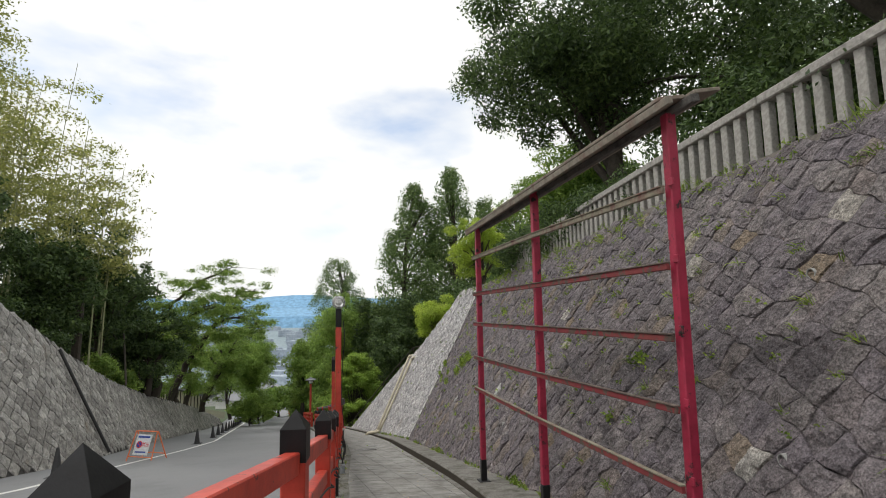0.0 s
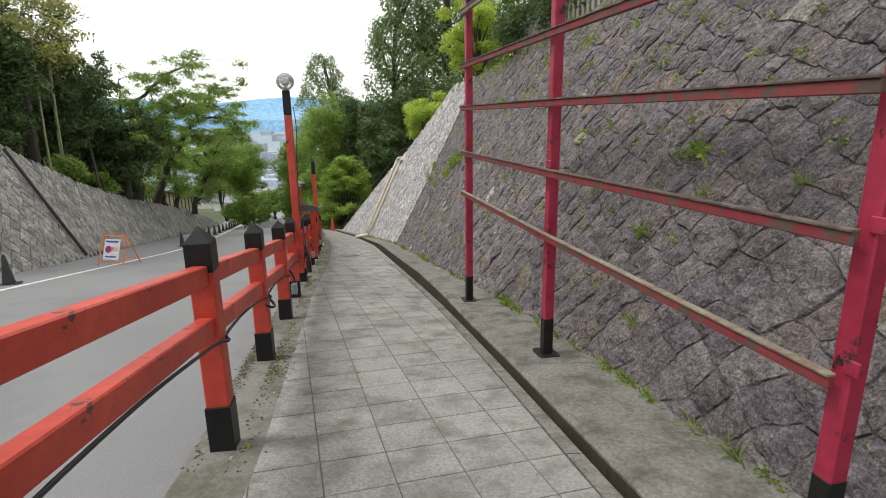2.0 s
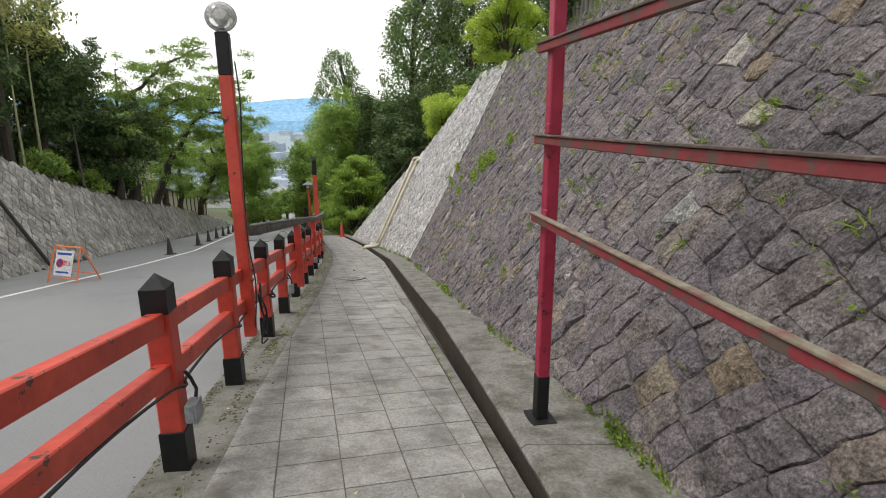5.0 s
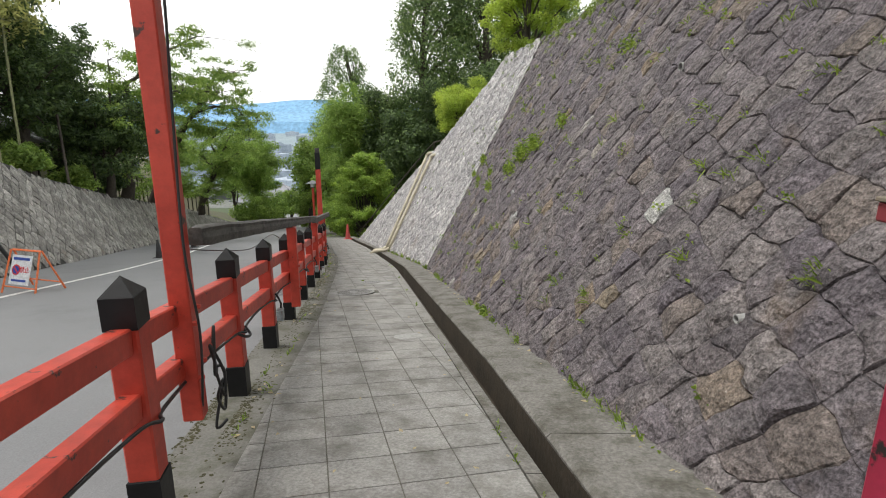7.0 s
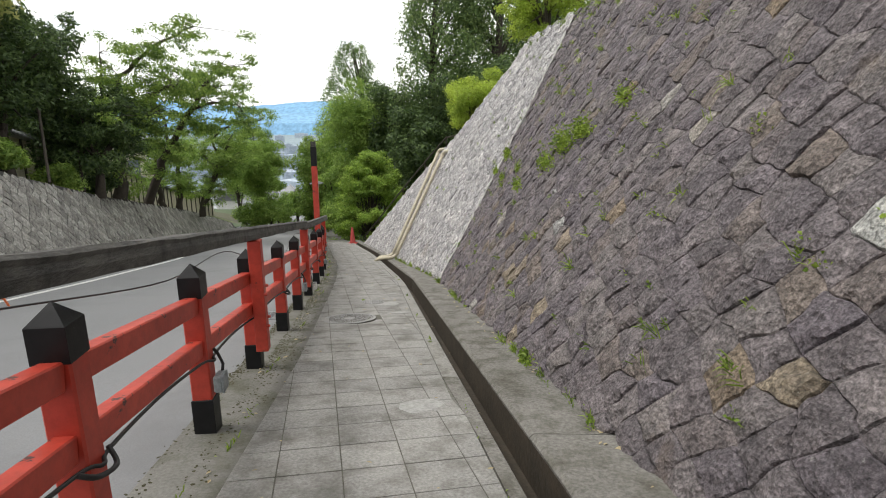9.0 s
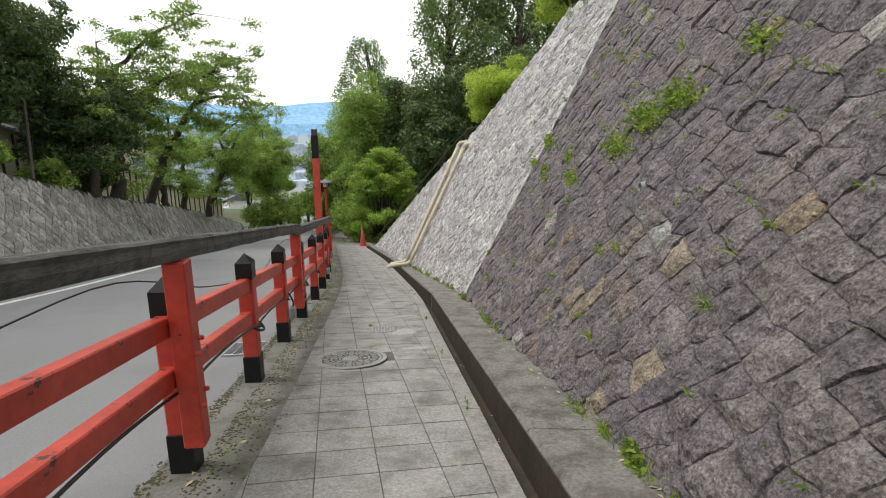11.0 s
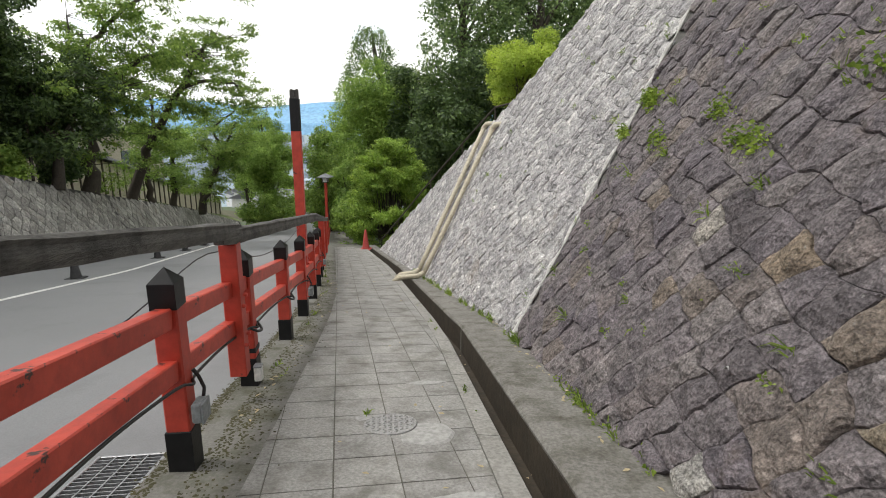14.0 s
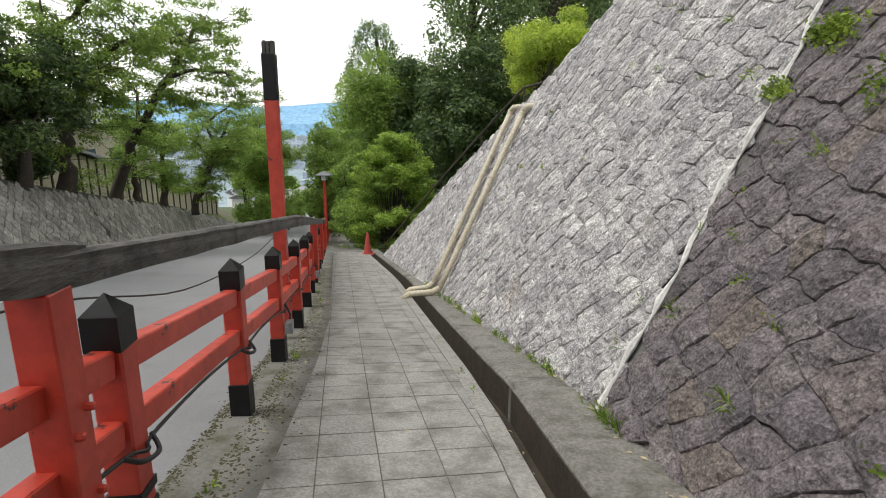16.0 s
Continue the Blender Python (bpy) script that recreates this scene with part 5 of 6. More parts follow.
beam((x_fence(8.8) + 0.12, 8.8, 0.01), (x_fence(16.15) + 0.04, 16.15, -1.25), 1)
beam((x_fence(15.9) + 0.07, 15.75, -1.22), (x_fence(19.9) + 0.14, 19.9, -1.82), 2)
beam((x_fence(19.9) + 0.12, 19.95, -1.84), (x_fence(27.2) + 0.1, 27.2, -3.2), 3)
beam((x_fence(27.2) + 0.12, 27.25, -3.2), (x_fence(31.2) + 0.1, 31.2, -3.9), 4)


def cable(name, pts, r, label):
    fine = []
    P = [Vector(p) for p in pts]
    for i in range(len(P) - 1):
        p0, p1, p2, p3 = P[max(0, i - 1)], P[i], P[i + 1], P[min(len(P) - 1, i + 2)]
        for k in range(6):
            t = k / 6
            fine.append(0.5 * (2 * p1 + (p2 - p0) * t + (2 * p0 - 5 * p1 + 4 * p2 - p3) * t * t + (3 * p1 - p0 - 3 * p2 + p3) * t ** 3))
    fine.append(P[-1])
    single(name, Shape().tube(fine, r, 6), M_CABLE, label, "cable", "cables along the fence", smooth=True)


# power cable slung along under the lower rail, round every post
pts = []
for ya, yb in zip(POSTS[1:20], POSTS[2:21]):
    pts += [upright(0, ya, 0.083, 0.46 + rise(ya)), upright(0, ya + 0.11, 0.05, 0.468 + rise(ya)), upright(0, (ya + yb) / 2, 0.03, 0.478 + (rise(ya) + rise(yb)) / 2), upright(0, yb - 0.11, 0.045, 0.47 + rise(yb))]
cable("power_cable", pts, 0.008, "black power cable slung along the lower fence rail")
for y in (5.66, 9.76, 13.76, 16.33, 17.75):
    cable("post_cable", [upright(0, y - 0.1, 0.05, 0.47), upright(0, y - 0.05, 0.09, 0.44), upright(0, y + 0.06, 0.095, 0.43), upright(0, y + 0.1, 0.05, 0.48)], 0.01, "loop of black cable round a fence post")
cable("wire", [(x_fence(8.8) + 0.02, 8.8, -0.04)] + [upright(0, y, -0.09, up) for y, up in ((9.6, 1.04), (10.9, 0.96), (12.05, 1.04), (13.2, 0.86), (14.6, 0.8), (15.9, 1.04), (17.2, 0.92), (18.6, 0.98), (19.75, 1.12))], 0.004, "thin black wire hanging under the beams")
cable("wire", [(x_fence(8.72) + 0.13, 8.7, 1.3), (x_fence(8.72) + 0.16, 8.66, 1.0), (x_fence(8.72) + 0.12, 8.7, 0.6), (x_fence(8.72) + 0.12, 8.66, 0.0), (x_fence(8.72) + 0.16, 8.64, -0.4), (x_fence(8.72) + 0.1, 8.7, -0.8)], 0.006, "thin black wire down the lamp pole")
rng = random.Random(3)
cable("cable_coil", [(x_fence(8.8) + 0.13 + rng.uniform(-0.03, 0.03), 8.86 + rng.uniform(-0.06, 0.06), -0.55 - 0.028 * k + 0.12 * math.sin(k * 1.9)) for k in range(14)], 0.008, "bunched black cable hanging on the fence")


def junction_box(y, hgt=0.33):
    b = thing("junction_box", tuple(upright(0, y, 0.075, hgt)), "small grey junction box on a fence post", "junction box", "junction boxes", heading(x_fence, y))
    part("body", Shape().box(T((0.03, -0.02, 0)), 0.05, 0.1, 0.1, 0.008), M_BOX, b)
    part("lid", Shape().box(T((0.058, -0.02, 0)), 0.012, 0.106, 0.106, 0.004), M_BOX, b)
    part("conduit", Shape().tube([(0.03, 0.035, 0.02), (0.035, 0.055, 0.08), (0.012, 0.06, 0.14), (-0.01, 0.055, 0.18)], 0.01, 6), M_CABLE, b, "black conduit")


for y in (7.0, 11.03, 15.05, 18.98, 22.98):
    junction_box(y)
white_box = thing("socket_box", tuple(upright(0, 15.98, 0.14, 0.2)), "small white socket box at the foot of an upright", "socket box", "", 11)
part("body", Shape().box(T((0.01, 0.02, 0)), 0.05, 0.06, 0.1, 0.006), M_WHITE, white_box)
part("cap", Shape().box(T((0.01, 0.02, 0.055)), 0.055, 0.065, 0.012, 0.003), M_BOX, white_box)

# black band on one post
single("post_band", Shape().box(T((x_fence(16.33), 16.33, z_path(16.33) + 0.29)) @ pose(0, 0, 0, 0, 0, 11), 0.125, 0.125, 0.035), M_BLACK, "black painted band round a fence post", "band")

# ---- road sign, cones ----
def warning_sign(at, rz):
    t = thing("folding_sign", at, "orange tube folding sign with a no-parking board", "sign", "", rz)
    for s in (-1, 1):
        part("frame_leg", Shape().tube([(-0.42, 0.3 * s, 0), (-0.36, 0.02 * s, 0.8), (0.36, 0.02 * s, 0.8), (0.42, 0.3 * s, 0)], 0.018, 7), M_ORANGE, t)
        part("cross_bar", Shape().tube([(-0.41, 0.25 * s, 0.14), (0.41, 0.25 * s, 0.14)], 0.014, 7), M_ORANGE, t)
    m = pose(0, -0.17, 0.46, -20, 0, 0)
    board = part("board", Shape().box(m, 0.5, 0.014, 0.56, 0.004), M_SIGN, t, "white printed board")
    f = m @ pose(0, -0.011, 0, 90, 0, 0)
    part("disc", Shape().lathe(f @ T((-0.1, 0.0, 0)), [(0.1, -0.002), (0.1, 0.002)], 24), M_REDPRINT, board)
    part("disc_centre", Shape().lathe(f @ T((-0.1, 0.0, 0.003)), [(0.074, -0.002), (0.074, 0.002)], 24), M_BLUE, board)
    part("disc_bar", Shape().box(f @ T((-0.1, 0.0, 0.006)) @ pose(0, 0, 0, 0, 0, -45), 0.16, 0.024, 0.003), M_REDPRINT, board)
    part("header_print", Shape().box(f @ T((0, 0.21, 0.001)), 0.4, 0.05, 0.003), M_BLUE, board)
    part("footer_print", Shape().box(f @ T((0, -0.2, 0.001)), 0.36, 0.04, 0.003), M_BLUE, board)
    text = bpy.data.curves.new("notice", "FONT")
    text.body, text.size, text.extrude, text.align_x, text.align_y = "禁止", 0.125, 0.002, "CENTER", "CENTER"
    tx = new("notice_text", text)
    text.materials.append(M_REDPRINT)
    tx.parent, tx.matrix_basis = board, f @ T((0.115, 0.0, 0.003))


warning_sign((-8.66, 15.9, z_road(-8.66, 15.9)), -14)


def cone_thing(at, h, mat, label, group):
    t = thing("traffic_cone", at, label, "traffic cone", group)
    part("base", Shape().box(T((0, 0, 0.015)), h * 0.52, h * 0.52, 0.03, 0.006), mat, t)
    part("body", Shape().lathe(T((0, 0, 0.02)), [(h * 0.19, 0), (h * 0.18, 0.03), (h * 0.055, h * 0.93), (h * 0.04, h * 0.97), (h * 0.02, h * 0.985)], 16), mat, t, smooth=True)


cone_y = [12.0, 23.4, 28.7, 32.2, 35.6, 39.0, 42.5, 46.0, 49.5, 53.0, 56.5, 60.0, 64.0, 68.0, 72.0, 76.0, 80.0, 84.0]
for y in cone_y:
    x = x_line(y) - 0.42
    cone_thing((x, y, z_road(x, y)), 0.62, M_CONE, "dark weathered rubber traffic cone beside the white line", "cones along the road")
cone_thing((-6.05, 31.9, z_path(31.9)), 0.75, M_REDCONE, "faded red traffic cone on the footway", "")
for k, y in enumerate((61, 66, 71, 76, 81)):
    x = x_fence(y) - 0.9
    cone_thing((x, y, z_road(x, y)), 0.6, M_REDCONE, "red traffic cone at the roadside", "red roadside cones")

# lower fence further down the footway
for ya in ys(36.0, 62.0, 2.0):
    t = thing("lower_fence_panel", (x_fence(ya), ya, z_path(ya)), "dark red panel of the roadside fence further downhill", "fence panel", "fence downhill", heading(x_fence, ya))
    for k in (0, 1):
        part("post", Shape().box(T((0, k * 1.9, 0.42 - k * 0.33)), 0.13, 0.13, 0.95, 0.008), M_RED, t)
    for h in (0.34, 0.6, 0.82):
        part("rail", Shape().box(T((0, 0.95, h - 0.165)) @ pose(0, 0, 0, -9.9, 0, 0), 0.07, 1.85, 0.1, 0.006), M_RED, t)

# ---- pipes down the pale wall ----
for k, (y0, y1) in enumerate(((23.35, 24.95), (22.85, 24.1))):
    t = thing("drain_pipe", tuple(wall_point(y0, 0.1, 0.1)), "cream plastic drain pipe down the pale stone wall", "pipe", "cream drain pipes")
    o = wall_point(y0, 0.1, 0.1)
    top = 3.12 if k else 3.28
    pts = [wall_point(y0 + (y1 - y0) * q / 8, 0.1 + (top - 0.1) * q / 8, 0.1) - o for q in range(9)]
    part("pipe", Shape().tube(pts, 0.048, 10), M_PVC, t, smooth=True)
    part("elbow", Shape().tube([pts[-1], pts[-1] + Vector((0.06, 0.0, 0.09)), pts[-1] + Vector((0.2, 0.02, 0.1)), pts[-1] + Vector((0.34, 0.0, 0.03))], 0.056, 10), M_PVC, t, smooth=True)
    part("outlet", Shape().tube([pts[0] + (pts[1] - pts[0]) * 0.1, pts[0] + Vector((-0.1, -0.02, -0.03)), pts[0] + Vector((-0.36 - 0.1 * k, -0.1, -0.05)), pts[0] + Vector((-0.45 - 0.12 * k, -0.14, -0.13))], 0.05, 10), M_PVC, t, smooth=True)
    for q in (2, 5, 8):
        d = (pts[q] - pts[q - 1]).normalized() * 0.04
        part("collar", Shape().tube([pts[q] - d, pts[q] + d], 0.056, 10), M_PVC, t)

# handrail along the falling end of the wall
rail = thing("handrail", tuple(wall_point(25.0, wall_height(25.0))), "thin rusty handrail along the end of the wall", "handrail")
o = wall_point(25.0, wall_height(25.0))
pts = [Vector((0.6, -0.3, 0.5))] + [wall_point(y, wall_height(y)) + Vector((0.1, 0.05, 0.38)) - o for y in (25.0, 26.4, 28, 30, 31.4)]
part("rail", Shape().tube(pts, 0.022, 7), M_BARK, rail)
for q in pts[::1]:
    part("stanchion", Shape().tube([q, q + Vector((0.02, 0.02, -0.55))], 0.02, 6), M_BARK, rail)

# weep pipes in the walls
for y, h, r in ((3.45, 0.85, 0.042), (14.45, 1.6, 0.042), (11.45, 2.6, 0.042), (15.2, 0.6, 0.022), (9.0, 0.75, 0.024), (3.9, 2.1, 0.04), (21.0, 2.9, 0.03), (20.2, 2.3, 0.03), (21.3, 1.5, 0.03)):
    b = wall_point(y, h, 0.015)
    d = Vector((-0.95, -0.15, -0.1)).normalized()
    t = thing("weep_pipe", tuple(b), "short grey weep pipe sticking out of the stone wall", "weep pipe", "weep pipes")
    n = 14
    m = d.to_track_quat("Z", "Y").to_matrix().to_4x4()
    sh = Shape()
    rows = [[m @ Vector((q * math.cos(6.28319 * k / n), q * math.sin(6.28319 * k / n), z)) for k in range(n)] for q, z in ((r, -0.1), (r, 0.022), (r * 0.82, 0.022), (r * 0.82, -0.06))]
    sh.add([p for q in rows for p in q], [(i * n + k, i * n + (k + 1) % n, (i + 1) * n + (k + 1) % n, (i + 1) * n + k) for i in range(3) for k in range(n)])
    part("tube", sh, M_GREYPVC, t)
    # solid black disc painted as the unlit bore
    part("shade_plug", Shape().lathe(m, [(r * 0.81, -0.05), (r * 0.8, -0.02)], n), M_HOLE, t)

# ---- covers in the ground ----
def slope_at(x, y):
    return T((x, y, z_path(y))) @ pose(0, 0, 0, -math.degrees(math.atan((z_path(y - 0.3) - z_path(y + 0.3)) / 0.6)), 0, 11)


mh = thing("manhole_cover", (-2.14, 14.42, z_path(14.42)), "round cast-iron manhole cover with rings of raised studs", "manhole cover")
m0 = T((0, 0, 0)) @ slope_at(-2.14, 14.42)
m0 = T((2.14, -14.42, 0.008 - z_path(14.42))) @ m0


def annulus(m, r0, r1, z, n=48, a0=0.0, a1=6.28319, up=0.004):
    s = Shape()
    k0 = range(n + 1)
    rows = [[m @ Vector((r * math.cos(a0 + (a1 - a0) * k / n), r * math.sin(a0 + (a1 - a0) * k / n), h)) for k in k0] for r, h in ((r0, z), (r0, z + up), (r1, z + up), (r1, z))]
    return s.strip(rows)


part("plate", Shape().lathe(m0, [(0.33, -0.05), (0.33, 0.004)], 48), M_JOINT, mh)
part("rim", annulus(m0, 0.295, 0.332, 0.002, up=0.008), M_IRON, mh)
part("outer_ring", annulus(m0, 0.268, 0.285, 0.002, up=0.007), M_IRON, mh)
part("middle_ring", annulus(m0, 0.165, 0.178, 0.002, up=0.007), M_IRON, mh)
part("hub", Shape().lathe(m0, [(0.075, 0.0), (0.075, 0.009), (0.068, 0.011)], 32), M_IRON, mh)
part("hub_ring", annulus(m0, 0.088, 0.1, 0.002, up=0.007), M_IRON, mh)
for k in range(16):
    a = k * 0.3927
    part("stud", Shape().lathe(m0 @ T((0.222 * math.cos(a), 0.222 * math.sin(a), 0)), [(0.026, 0.002), (0.025, 0.01), (0.014, 0.011), (0.012, 0.006)], 12), M_IRON, mh)
    part("rib", Shape().box(m0 @ pose(0, 0, 0.006, 0, 0, math.degrees(a + 0.196)) @ T((0.222, 0, 0)), 0.09, 0.009, 0.006), M_IRON, mh)
for k in range(8):
    a = k * 0.7854
    part("stud", Shape().lathe(m0 @ T((0.133 * math.cos(a), 0.133 * math.sin(a), 0)), [(0.02, 0.002), (0.019, 0.01), (0.011, 0.011)], 12), M_IRON, mh)
    part("rib", Shape().box(m0 @ pose(0, 0, 0.006, 0, 0, math.degrees(a + 0.39)) @ T((0.133, 0, 0)), 0.06, 0.009, 0.006), M_IRON, mh)

sm = thing("valve_cover", (-2.08, 15.69, z_path(15.69)), "small round chequered iron valve cover", "valve cover")
m1 = T((2.08, -15.69, 0.004 - z_path(15.69))) @ slope_at(-2.08, 15.69)
part("plate", Shape().lathe(m1, [(0.165, -0.05), (0.165, 0.009), (0.16, 0.012)], 32), M_IRON, sm)
for i in range(-4, 5):
    for j in range(-4, 5):
        if i * i + j * j < 19:
            part("stud", Shape().box(m1 @ pose(i * 0.034, j * 0.034, 0.014, 0, 0, 45 if (i + j) % 2 else -45), 0.026, 0.01, 0.006, 0.002), M_IRON, sm)


def blob_patch(x, y, rx, ry, rz, mat, label, seed, lift=0.012, cat="patch", up=0.0):
    s = Shape()
    n = 28
    m = slope_at(x, y) @ pose(0, 0, up, 0, 0, rz)
    ring = []
    for k in range(n):
        a = k * 6.28319 / n
        q = 1 + 0.3 * noise.noise(Vector((math.cos(a) * 1.5, math.sin(a) * 1.5, seed)))
        ring.append((rx * q * math.cos(a), ry * q * math.sin(a)))
    s.add([m @ Vector((a, b, 0.001)) for a, b in ring] + [m @ Vector((a * 0.9, b * 0.9, lift)) for a, b in ring] + [m @ Vector((0, 0, lift + 0.001))],
          [(k, (k + 1) % n, n + (k + 1) % n, n + k) for k in range(n)] + [(n + k, n + (k + 1) % n, 2 * n) for k in range(n)])
    single("trim_patch", s, mat, label, cat, kind="structure")


M_PATCH = surface("pale_mortar_patch", (0.28, 0.275, 0.26), (0.37, 0.365, 0.35), 2, 30, 0.9, 0.003)
blob_patch(-1.86, 15.58, 0.2, 0.17, 0, M_PATCH, "pale mortar patch beside the valve cover", 1)
blob_patch(-2.27, 15.76, 0.05, 0.06, 0, M_PATCH, "small pale mortar patch", 4)
blob_patch(-1.96, 16.51, 0.16, 0.05, 0, M_PATCH, "pale mortar smear on the paving", 2)
blob_patch(-1.6, 14.89, 0.18, 0.06, 5, M_PATCH, "pale mortar smear on the paving", 3)
PAVE_L = lambda y: x_fence(y) + float(np.interp(y, (8, 12.5), (0.2, 0.34)))
PAVE_R = lambda y: x_pave(y) - (0.05 if y > 11.5 else 0.005)
blob_patch(-0.97, 11.5, 0.2, 0.12, 12, M_PATCH, "pale mortar patch on the paving", 6)
moss = Shape()
rng = random.Random(41)
for _ in range(22000):
    y = rng.uniform(4, 27)
    k = max(0.0, noise.noise(Vector((y * 0.8, 2, 0)))) + (0.25 if y > 12 else 0.05)
    if rng.random() > 2.2 * k:
        continue
    x = x_fence(y) + 0.05 + abs(rng.gauss(0, 0.07 if y < 11 else 0.12))
    if rng.random() < 0.5:
        x = x_fence(y) - 0.12 + rng.gauss(0, 0.025)
    r, m = rng.uniform(0.003, 0.010), T((x, y, z_path(y) + (0.009 if x > PAVE_L(y) else 0))) @ pose(0, 0, 0, -9, 0, rng.uniform(0, 360))
    ring = [(r * rng.uniform(0.6, 1.2) * math.cos(q * 0.8976), 1.5 * r * rng.uniform(0.6, 1.2) * math.sin(q * 0.8976)) for q in range(7)]
    moss.add([m @ Vector((a, b, 0.001)) for a, b in ring] + [m @ Vector((0, 0, 0.002 + 0.12 * r))], [(q, (q + 1) % 7, 7) for q in range(7)])
single("moss", moss, M_MOSS, "dark moss and dirt crumbs along the fence", "moss", kind="stuff")

gr = thing("drain_grate", (-3.42, 15.05, z_road(-3.42, 15.05)), "galvanised steel drain grate at the road edge", "drain grate", "", 12)
tilt = pose(0, 0, 0.0, -9.8, 0, 0)
# flat black slab under the bars, coloured as the shade of a pit
part("shade_slab", Shape().box(tilt @ T((0, 0, -0.02)), 0.36, 0.5, 0.05), M_HOLE, gr)
for s in (-1, 1):
    part("frame_bar", Shape().box(tilt @ T((s * 0.18, 0, 0.012)), 0.02, 0.52, 0.022, 0.003), M_METAL, gr)
    part("frame_bar", Shape().box(tilt @ T((0, s * 0.25, 0.012)), 0.34, 0.02, 0.022, 0.003), M_METAL, gr)
for k in range(1, 12):
    part("cross_bar", Shape().box(tilt @ T((0, -0.24 + k * 0.04, 0.012)), 0.34, 0.007, 0.018), M_METAL, gr)
for k in (-1, 0, 1):
    part("long_bar", Shape().box(tilt @ T((k * 0.085, 0, 0.014)), 0.008, 0.48, 0.016), M_METAL, gr)


# ---- weeds ----
def tuft(s, at, n, h, spread, seed, broad=False, out=(0, 0, 1), area=0.05):
    """Adds n blades or leaves, h long, that grow from about a point."""
    r = random.Random(seed)
    o, at = Vector(out).normalized(), Vector(at)
    for _ in range(n):
        d = (o + Vector((r.gauss(0, spread), r.gauss(0, spread), r.gauss(0.2, spread)))).normalized()
        ln = h * r.uniform(0.4, 1.1)
        side = d.cross(Vector((r.gauss(0, 1), r.gauss(0, 1), r.gauss(0, 1)))).normalized()
        b = at + Vector((r.gauss(0, 0.5) * area * BATTER * o.x * -1, r.gauss(0, 1) * area, r.gauss(0, 0.5) * area * abs(o.x)))
        if broad:
            m, e, w = b + d * ln * 0.65, b + d * ln + Vector((0, 0, -0.2 * ln)), side * ln * 0.26
            s.add([b + d * ln * 0.2, m + w, e, m - w], [(0, 1, 2, 3)])
        else:
            w = side * 0.004
            m, e = b + d * ln * 0.6, b + d * ln + Vector((0, 0, -0.3 * ln))
            s.add([b - w, b + w, m + w * 0.8, m - w * 0.8, e], [(0, 1, 2, 3), (3, 2, 4)])
    return s


rng = random.Random(15)
foot_weeds, joint_weeds, top_weeds, pave_weeds = Shape(), Shape(), Shape(), Shape()
for i in range(150):
    y = rng.uniform(4.0, 24)
    if noise.noise(Vector((y * 0.9, 7, 0))) < -0.15:
        continue
    tuft(foot_weeds, wall_point(y, rng.uniform(0.0, 0.06), 0.03), rng.randint(14, 46), rng.uniform(0.05, 0.14) if i % 3 else 0.05, 0.55, 600 + i, i % 3 == 0, (-0.4, 0, 1), 0.07)
for i in range(460):
    y = rng.uniform(2.5, 18.4)
    h = wall_height(y) * rng.uniform(0.03, 1.0) ** 0.7
    tuft(joint_weeds, wall_point(y, h, 0.02), rng.randint(5, 18), rng.uniform(0.04, 0.16) if i % 3 else 0.045, 0.6, 700 + i, i % 3 == 0, (-0.7, 0, 0.5), 0.04)
for i in range(34):
    y = rng.uniform(18.8, 23)
    tuft(joint_weeds, wall_point(y, wall_height(y) * rng.uniform(0.3, 1.0), 0.03), rng.randint(6, 16), rng.uniform(0.04, 0.1), 0.6, 1000 + i, False, (-0.7, 0, 0.5))
for i in range(90):
    y = rng.uniform(4, 21.8)
    tuft(top_weeds, wall_point(y, wall_height(y) - rng.uniform(0, 0.3), 0.02), rng.randint(12, 40), rng.uniform(0.08, 0.22) if i % 2 else 0.05, 0.6, 1100 + i, i % 2 == 0, (-0.6, 0, 0.8), 0.1)
for i in range(26):
    y = rng.uniform(4, 26)
    tuft(pave_weeds, (x_fence(y) + rng.uniform(0.08, 0.2), y, z_path(y)), rng.randint(8, 26), rng.uniform(0.03, 0.08), 0.8, 1200 + i)
for i in range(22):
    y = rng.uniform(5, 20)
    tuft(pave_weeds, (x_pave(y) + 0.0, y, z_path(y)), rng.randint(6, 16), rng.uniform(0.02, 0.06), 0.7, 1250 + i)
for i, y in enumerate((2.7, 3.0, 3.15, 3.75, 3.95, 4.2, 4.6, 4.9, 5.15, 5.9, 6.3, 6.8, 7.0)):
    tuft(foot_weeds, wall_point(y, 0.05, 0.05), rng.randint(22, 44), rng.uniform(0.07, 0.17) if i % 3 else 0.055, 0.6, 1400 + i, i % 3 == 0, (-0.5, 0, 1), 0.06)
single("wall_foot_grass", foot_weeds, M_GRASS, "fresh green grass tufts along the foot of the wall", "grass", kind="stuff")
single("wall_weeds", joint_weeds, M_GRASS, "small green weeds growing from the wall joints", "weeds", kind="stuff")
single("wall_top_grass", top_weeds, M_GRASS, "grass and weeds along the top edge of the wall", "grass", kind="stuff")
single("paving_grass", pave_weeds, M_GRASS, "small grass tufts along fence and gutter", "grass", kind="stuff")
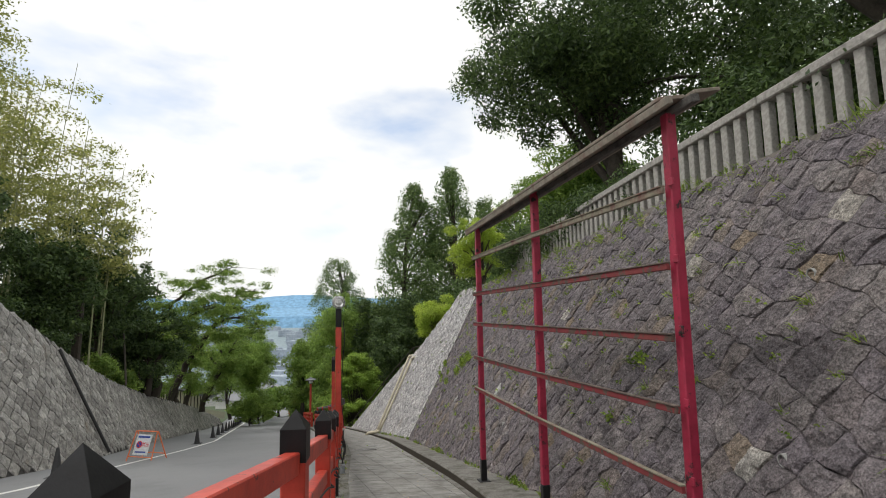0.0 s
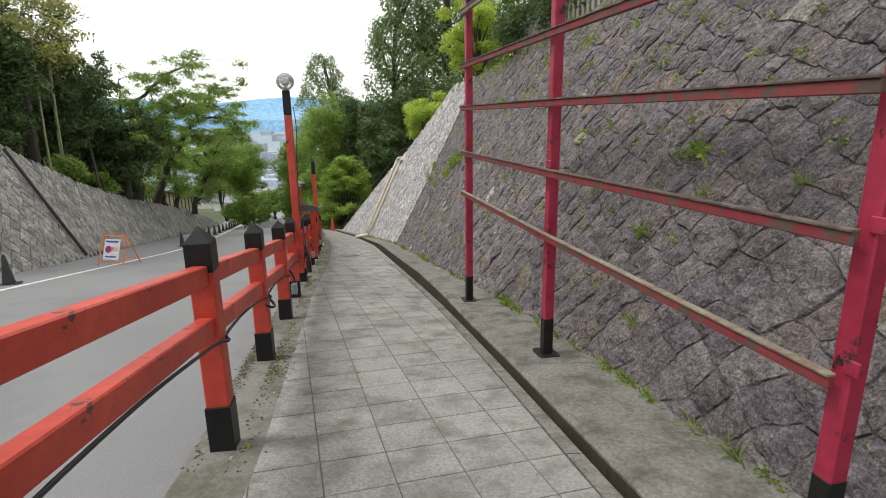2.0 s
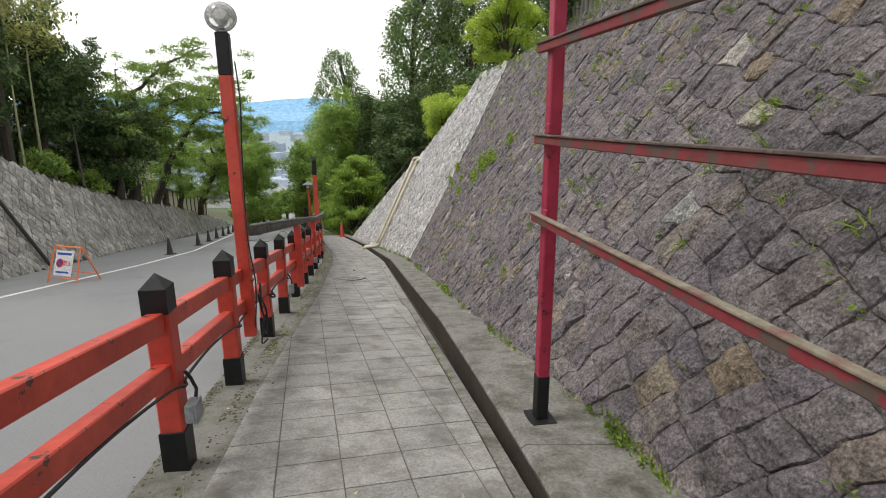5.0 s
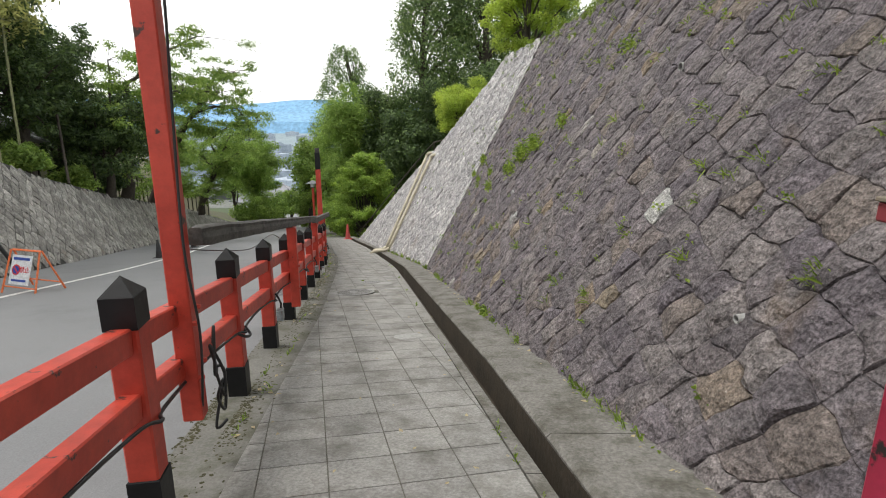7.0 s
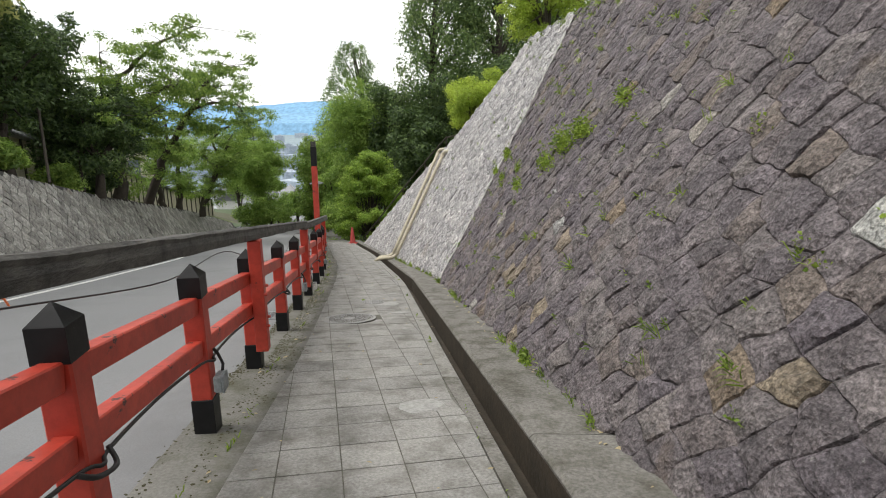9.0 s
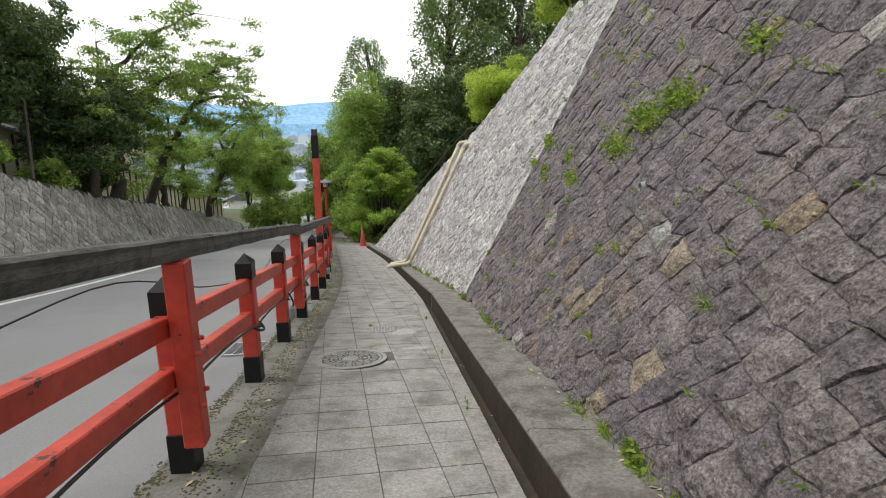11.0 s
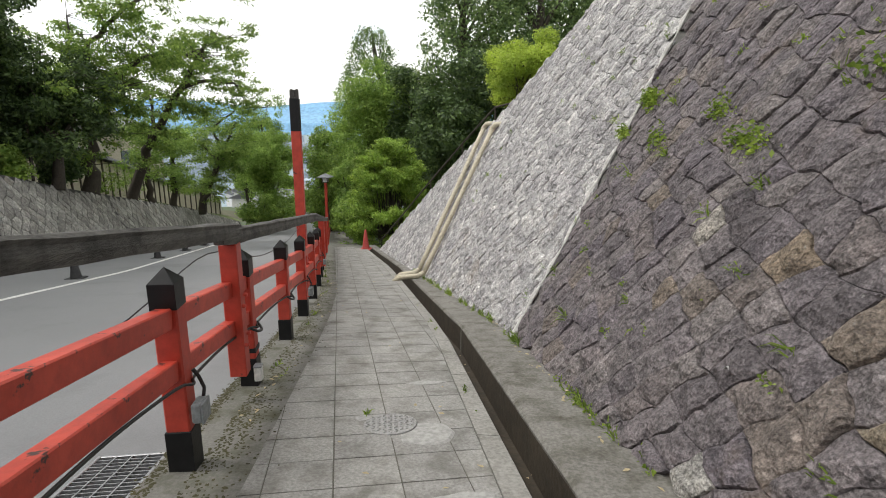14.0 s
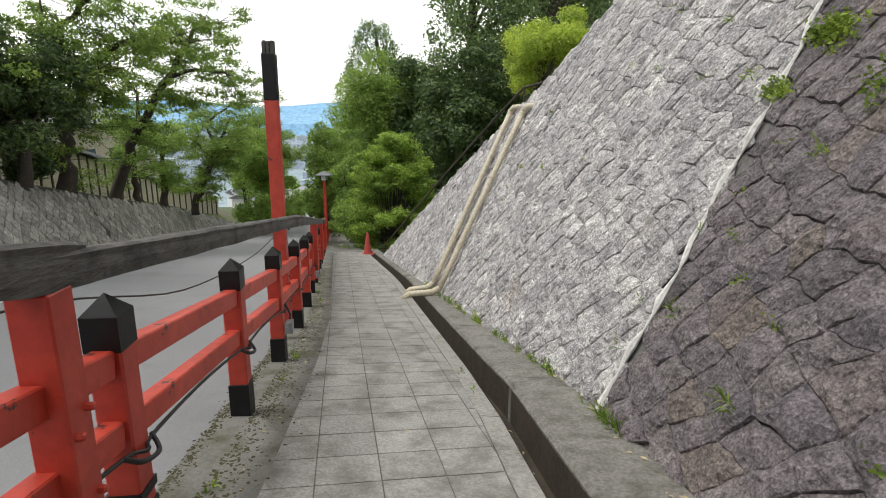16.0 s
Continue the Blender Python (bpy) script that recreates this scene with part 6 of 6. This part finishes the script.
# larger plants on the wall
for i, (y, h, n, s, a) in enumerate([(5.65, 1.55, 40, 0.075, 0.1), (5.7, 0.95, 16, 0.07, 0.05), (15.2, 2.25, 260, 0.07, 0.2), (15.5, 2.05, 160, 0.06, 0.16), (14.8, 2.35, 200, 0.07, 0.18), (16.3, 1.8, 120, 0.055, 0.12), (18.35, 2.5, 200, 0.06, 0.12), (18.5, 2.2, 90, 0.05, 0.08), (12.5, 0.06, 90, 0.06, 0.07), (7.2, 0.05, 50, 0.06, 0.1), (16.9, 2.1, 70, 0.05, 0.1), (14.1, 2.6, 90, 0.06, 0.14), (13.2, 3.3, 90, 0.06, 0.16), (11.2, 3.6, 90, 0.06, 0.2), (17.6, 2.0, 60, 0.05, 0.1), (9.6, 3.4, 80, 0.06, 0.2)]):
    p = wall_point(y, h, 0.03)
    pl = thing("wall_plant", tuple(p), "leafy green plant rooted in the stone wall", "plant", "plants on the wall")
    tagged(part("leaves", tuft(Shape(), (0, 0, 0), int(n * 3.0), s * 0.95, 0.8, 950 + i, True, (-0.8, 0, 0.5), a), M_GRASS, pl), kind="stuff")
single("grass_tuft", tuft(Shape(), (0, 0, 0), 40, 0.07, 0.8, 1290, False, (0, 0, 1), 0.03), M_GRASS, "bright grass tuft beside the valve cover", "grass", at=T((-2.26, 15.84, z_path(15.84))))

# litter of dry leaves along gutter and kerb
dry = Shape()
for _ in range(420):
    y = rng.uniform(4, 24)
    x, z = rng.choice([(x_wall(y) - abs(rng.gauss(0, 0.05)), 0.062), (x_pave(y) + 0.1 + gap(y) * rng.random(), -0.252), (x_fence(y) + rng.uniform(0.05, 0.4), 0.006), (x_pave(y) - rng.random() * 1.2, 0.008)])
    a, s = rng.uniform(0, 6.28), rng.uniform(0.006, 0.018)
    m = T((x, y, z_path(y) + z)) @ pose(0, 0, 0, rng.uniform(-20, 0), rng.uniform(-12, 12), math.degrees(a))
    dry.add([m @ Vector(p) for p in ((-s * 1.6, 0, 0), (0, s * 0.7, 0.003), (s * 1.6, 0, 0), (0, -s * 0.7, 0.003))], [(0, 1, 2, 3)])
single("dry_leaves", dry, M_LEAFLITTER, "scattered pale dry leaves on kerb and gutter", "leaf litter", kind="stuff")

# ---- paving tiles, last ----
SKEW = 0.29
UNIT = math.sqrt(1 + SKEW * SKEW)
TILE_U, TILE_V, U0, V0 = 0.338 / UNIT, 0.3074 / UNIT, 1.107 / UNIT, 5.409 / UNIT


def tile_xy(u, v):
    """From the paving's own grid, laid askew to the fence, to the plan."""
    return (u - SKEW * v) / UNIT, (SKEW * u + v) / UNIT


def clip(poly, side):
    """Keeps the part of a polygon where side(x, y) is positive."""
    out = []
    for p, q in zip(poly, poly[1:] + poly[:1]):
        a, b = side(*p), side(*q)
        if a >= 0:
            out.append(p)
        if (a >= 0) != (b >= 0):
            k = a / (a - b)
            out.append((p[0] + (q[0] - p[0]) * k, p[1] + (q[1] - p[1]) * k))
    return out


joint = Shape()
joint.strip([[(PAVE_L(y), y, z_path(y) + 0.0045), (PAVE_R(y), y, z_path(y) + 0.0045)][::-1] for y in ys(-6, 33, 0.4)])
single("trim_paving_bed", joint, M_JOINT, "dirt-filled joints between the paving tiles", "paving joints", kind="structure")
rest, near_tiles = Shape(), 0
pavement = bpy.data.objects["pavement"]
rng = random.Random(31)
HALF = 0.0022
for j in range(-40, 130):
    for i in range(-20, 26):
        u0, v0 = U0 + i * TILE_U + HALF, V0 + j * TILE_V + HALF
        u1, v1 = u0 + TILE_U - 2 * HALF, v0 + TILE_V - 2 * HALF
        poly = [tile_xy(u0, v0), tile_xy(u1, v0), tile_xy(u1, v1), tile_xy(u0, v1)]
        if not (-5.8 < poly[0][1] < 32.6):
            continue
        poly = clip(clip(poly, lambda x, y: x - PAVE_L(y)), lambda x, y: PAVE_R(y) - x)
        if len(poly) < 3:
            continue
        n = len(poly)
        mx, my = sum(p[0] for p in poly) / n, sum(p[1] for p in poly) / n
        lift = rng.uniform(0.0072, 0.0092)
        if max(math.hypot(x - mx, y - my) for x, y in poly) < 0.03 or math.hypot(mx + 2.14, my - 14.42) < 0.26 or math.hypot(mx + 2.08, my - 15.69) < 0.1:
            continue
        s = Shape()
        top = [(x + (mx - x) * 0.012, y + (my - y) * 0.012, z_path(y) + lift) for x, y in poly]
        low = [(x, y, z_path(y)) for x, y in poly]
        s.add(low + top, [tuple(range(n, 2 * n))] + [(k, (k + 1) % n, n + (k + 1) % n, n + k) for k in range(n)])
        if 4.4 < my < 19.5 and near_tiles < 300:
            near_tiles += 1
            part("tile", s, M_TILE, pavement)
        else:
            rest.add(s.v, s.f)
tagged(part("tiles", rest, M_TILE, pavement), kind="stuff")
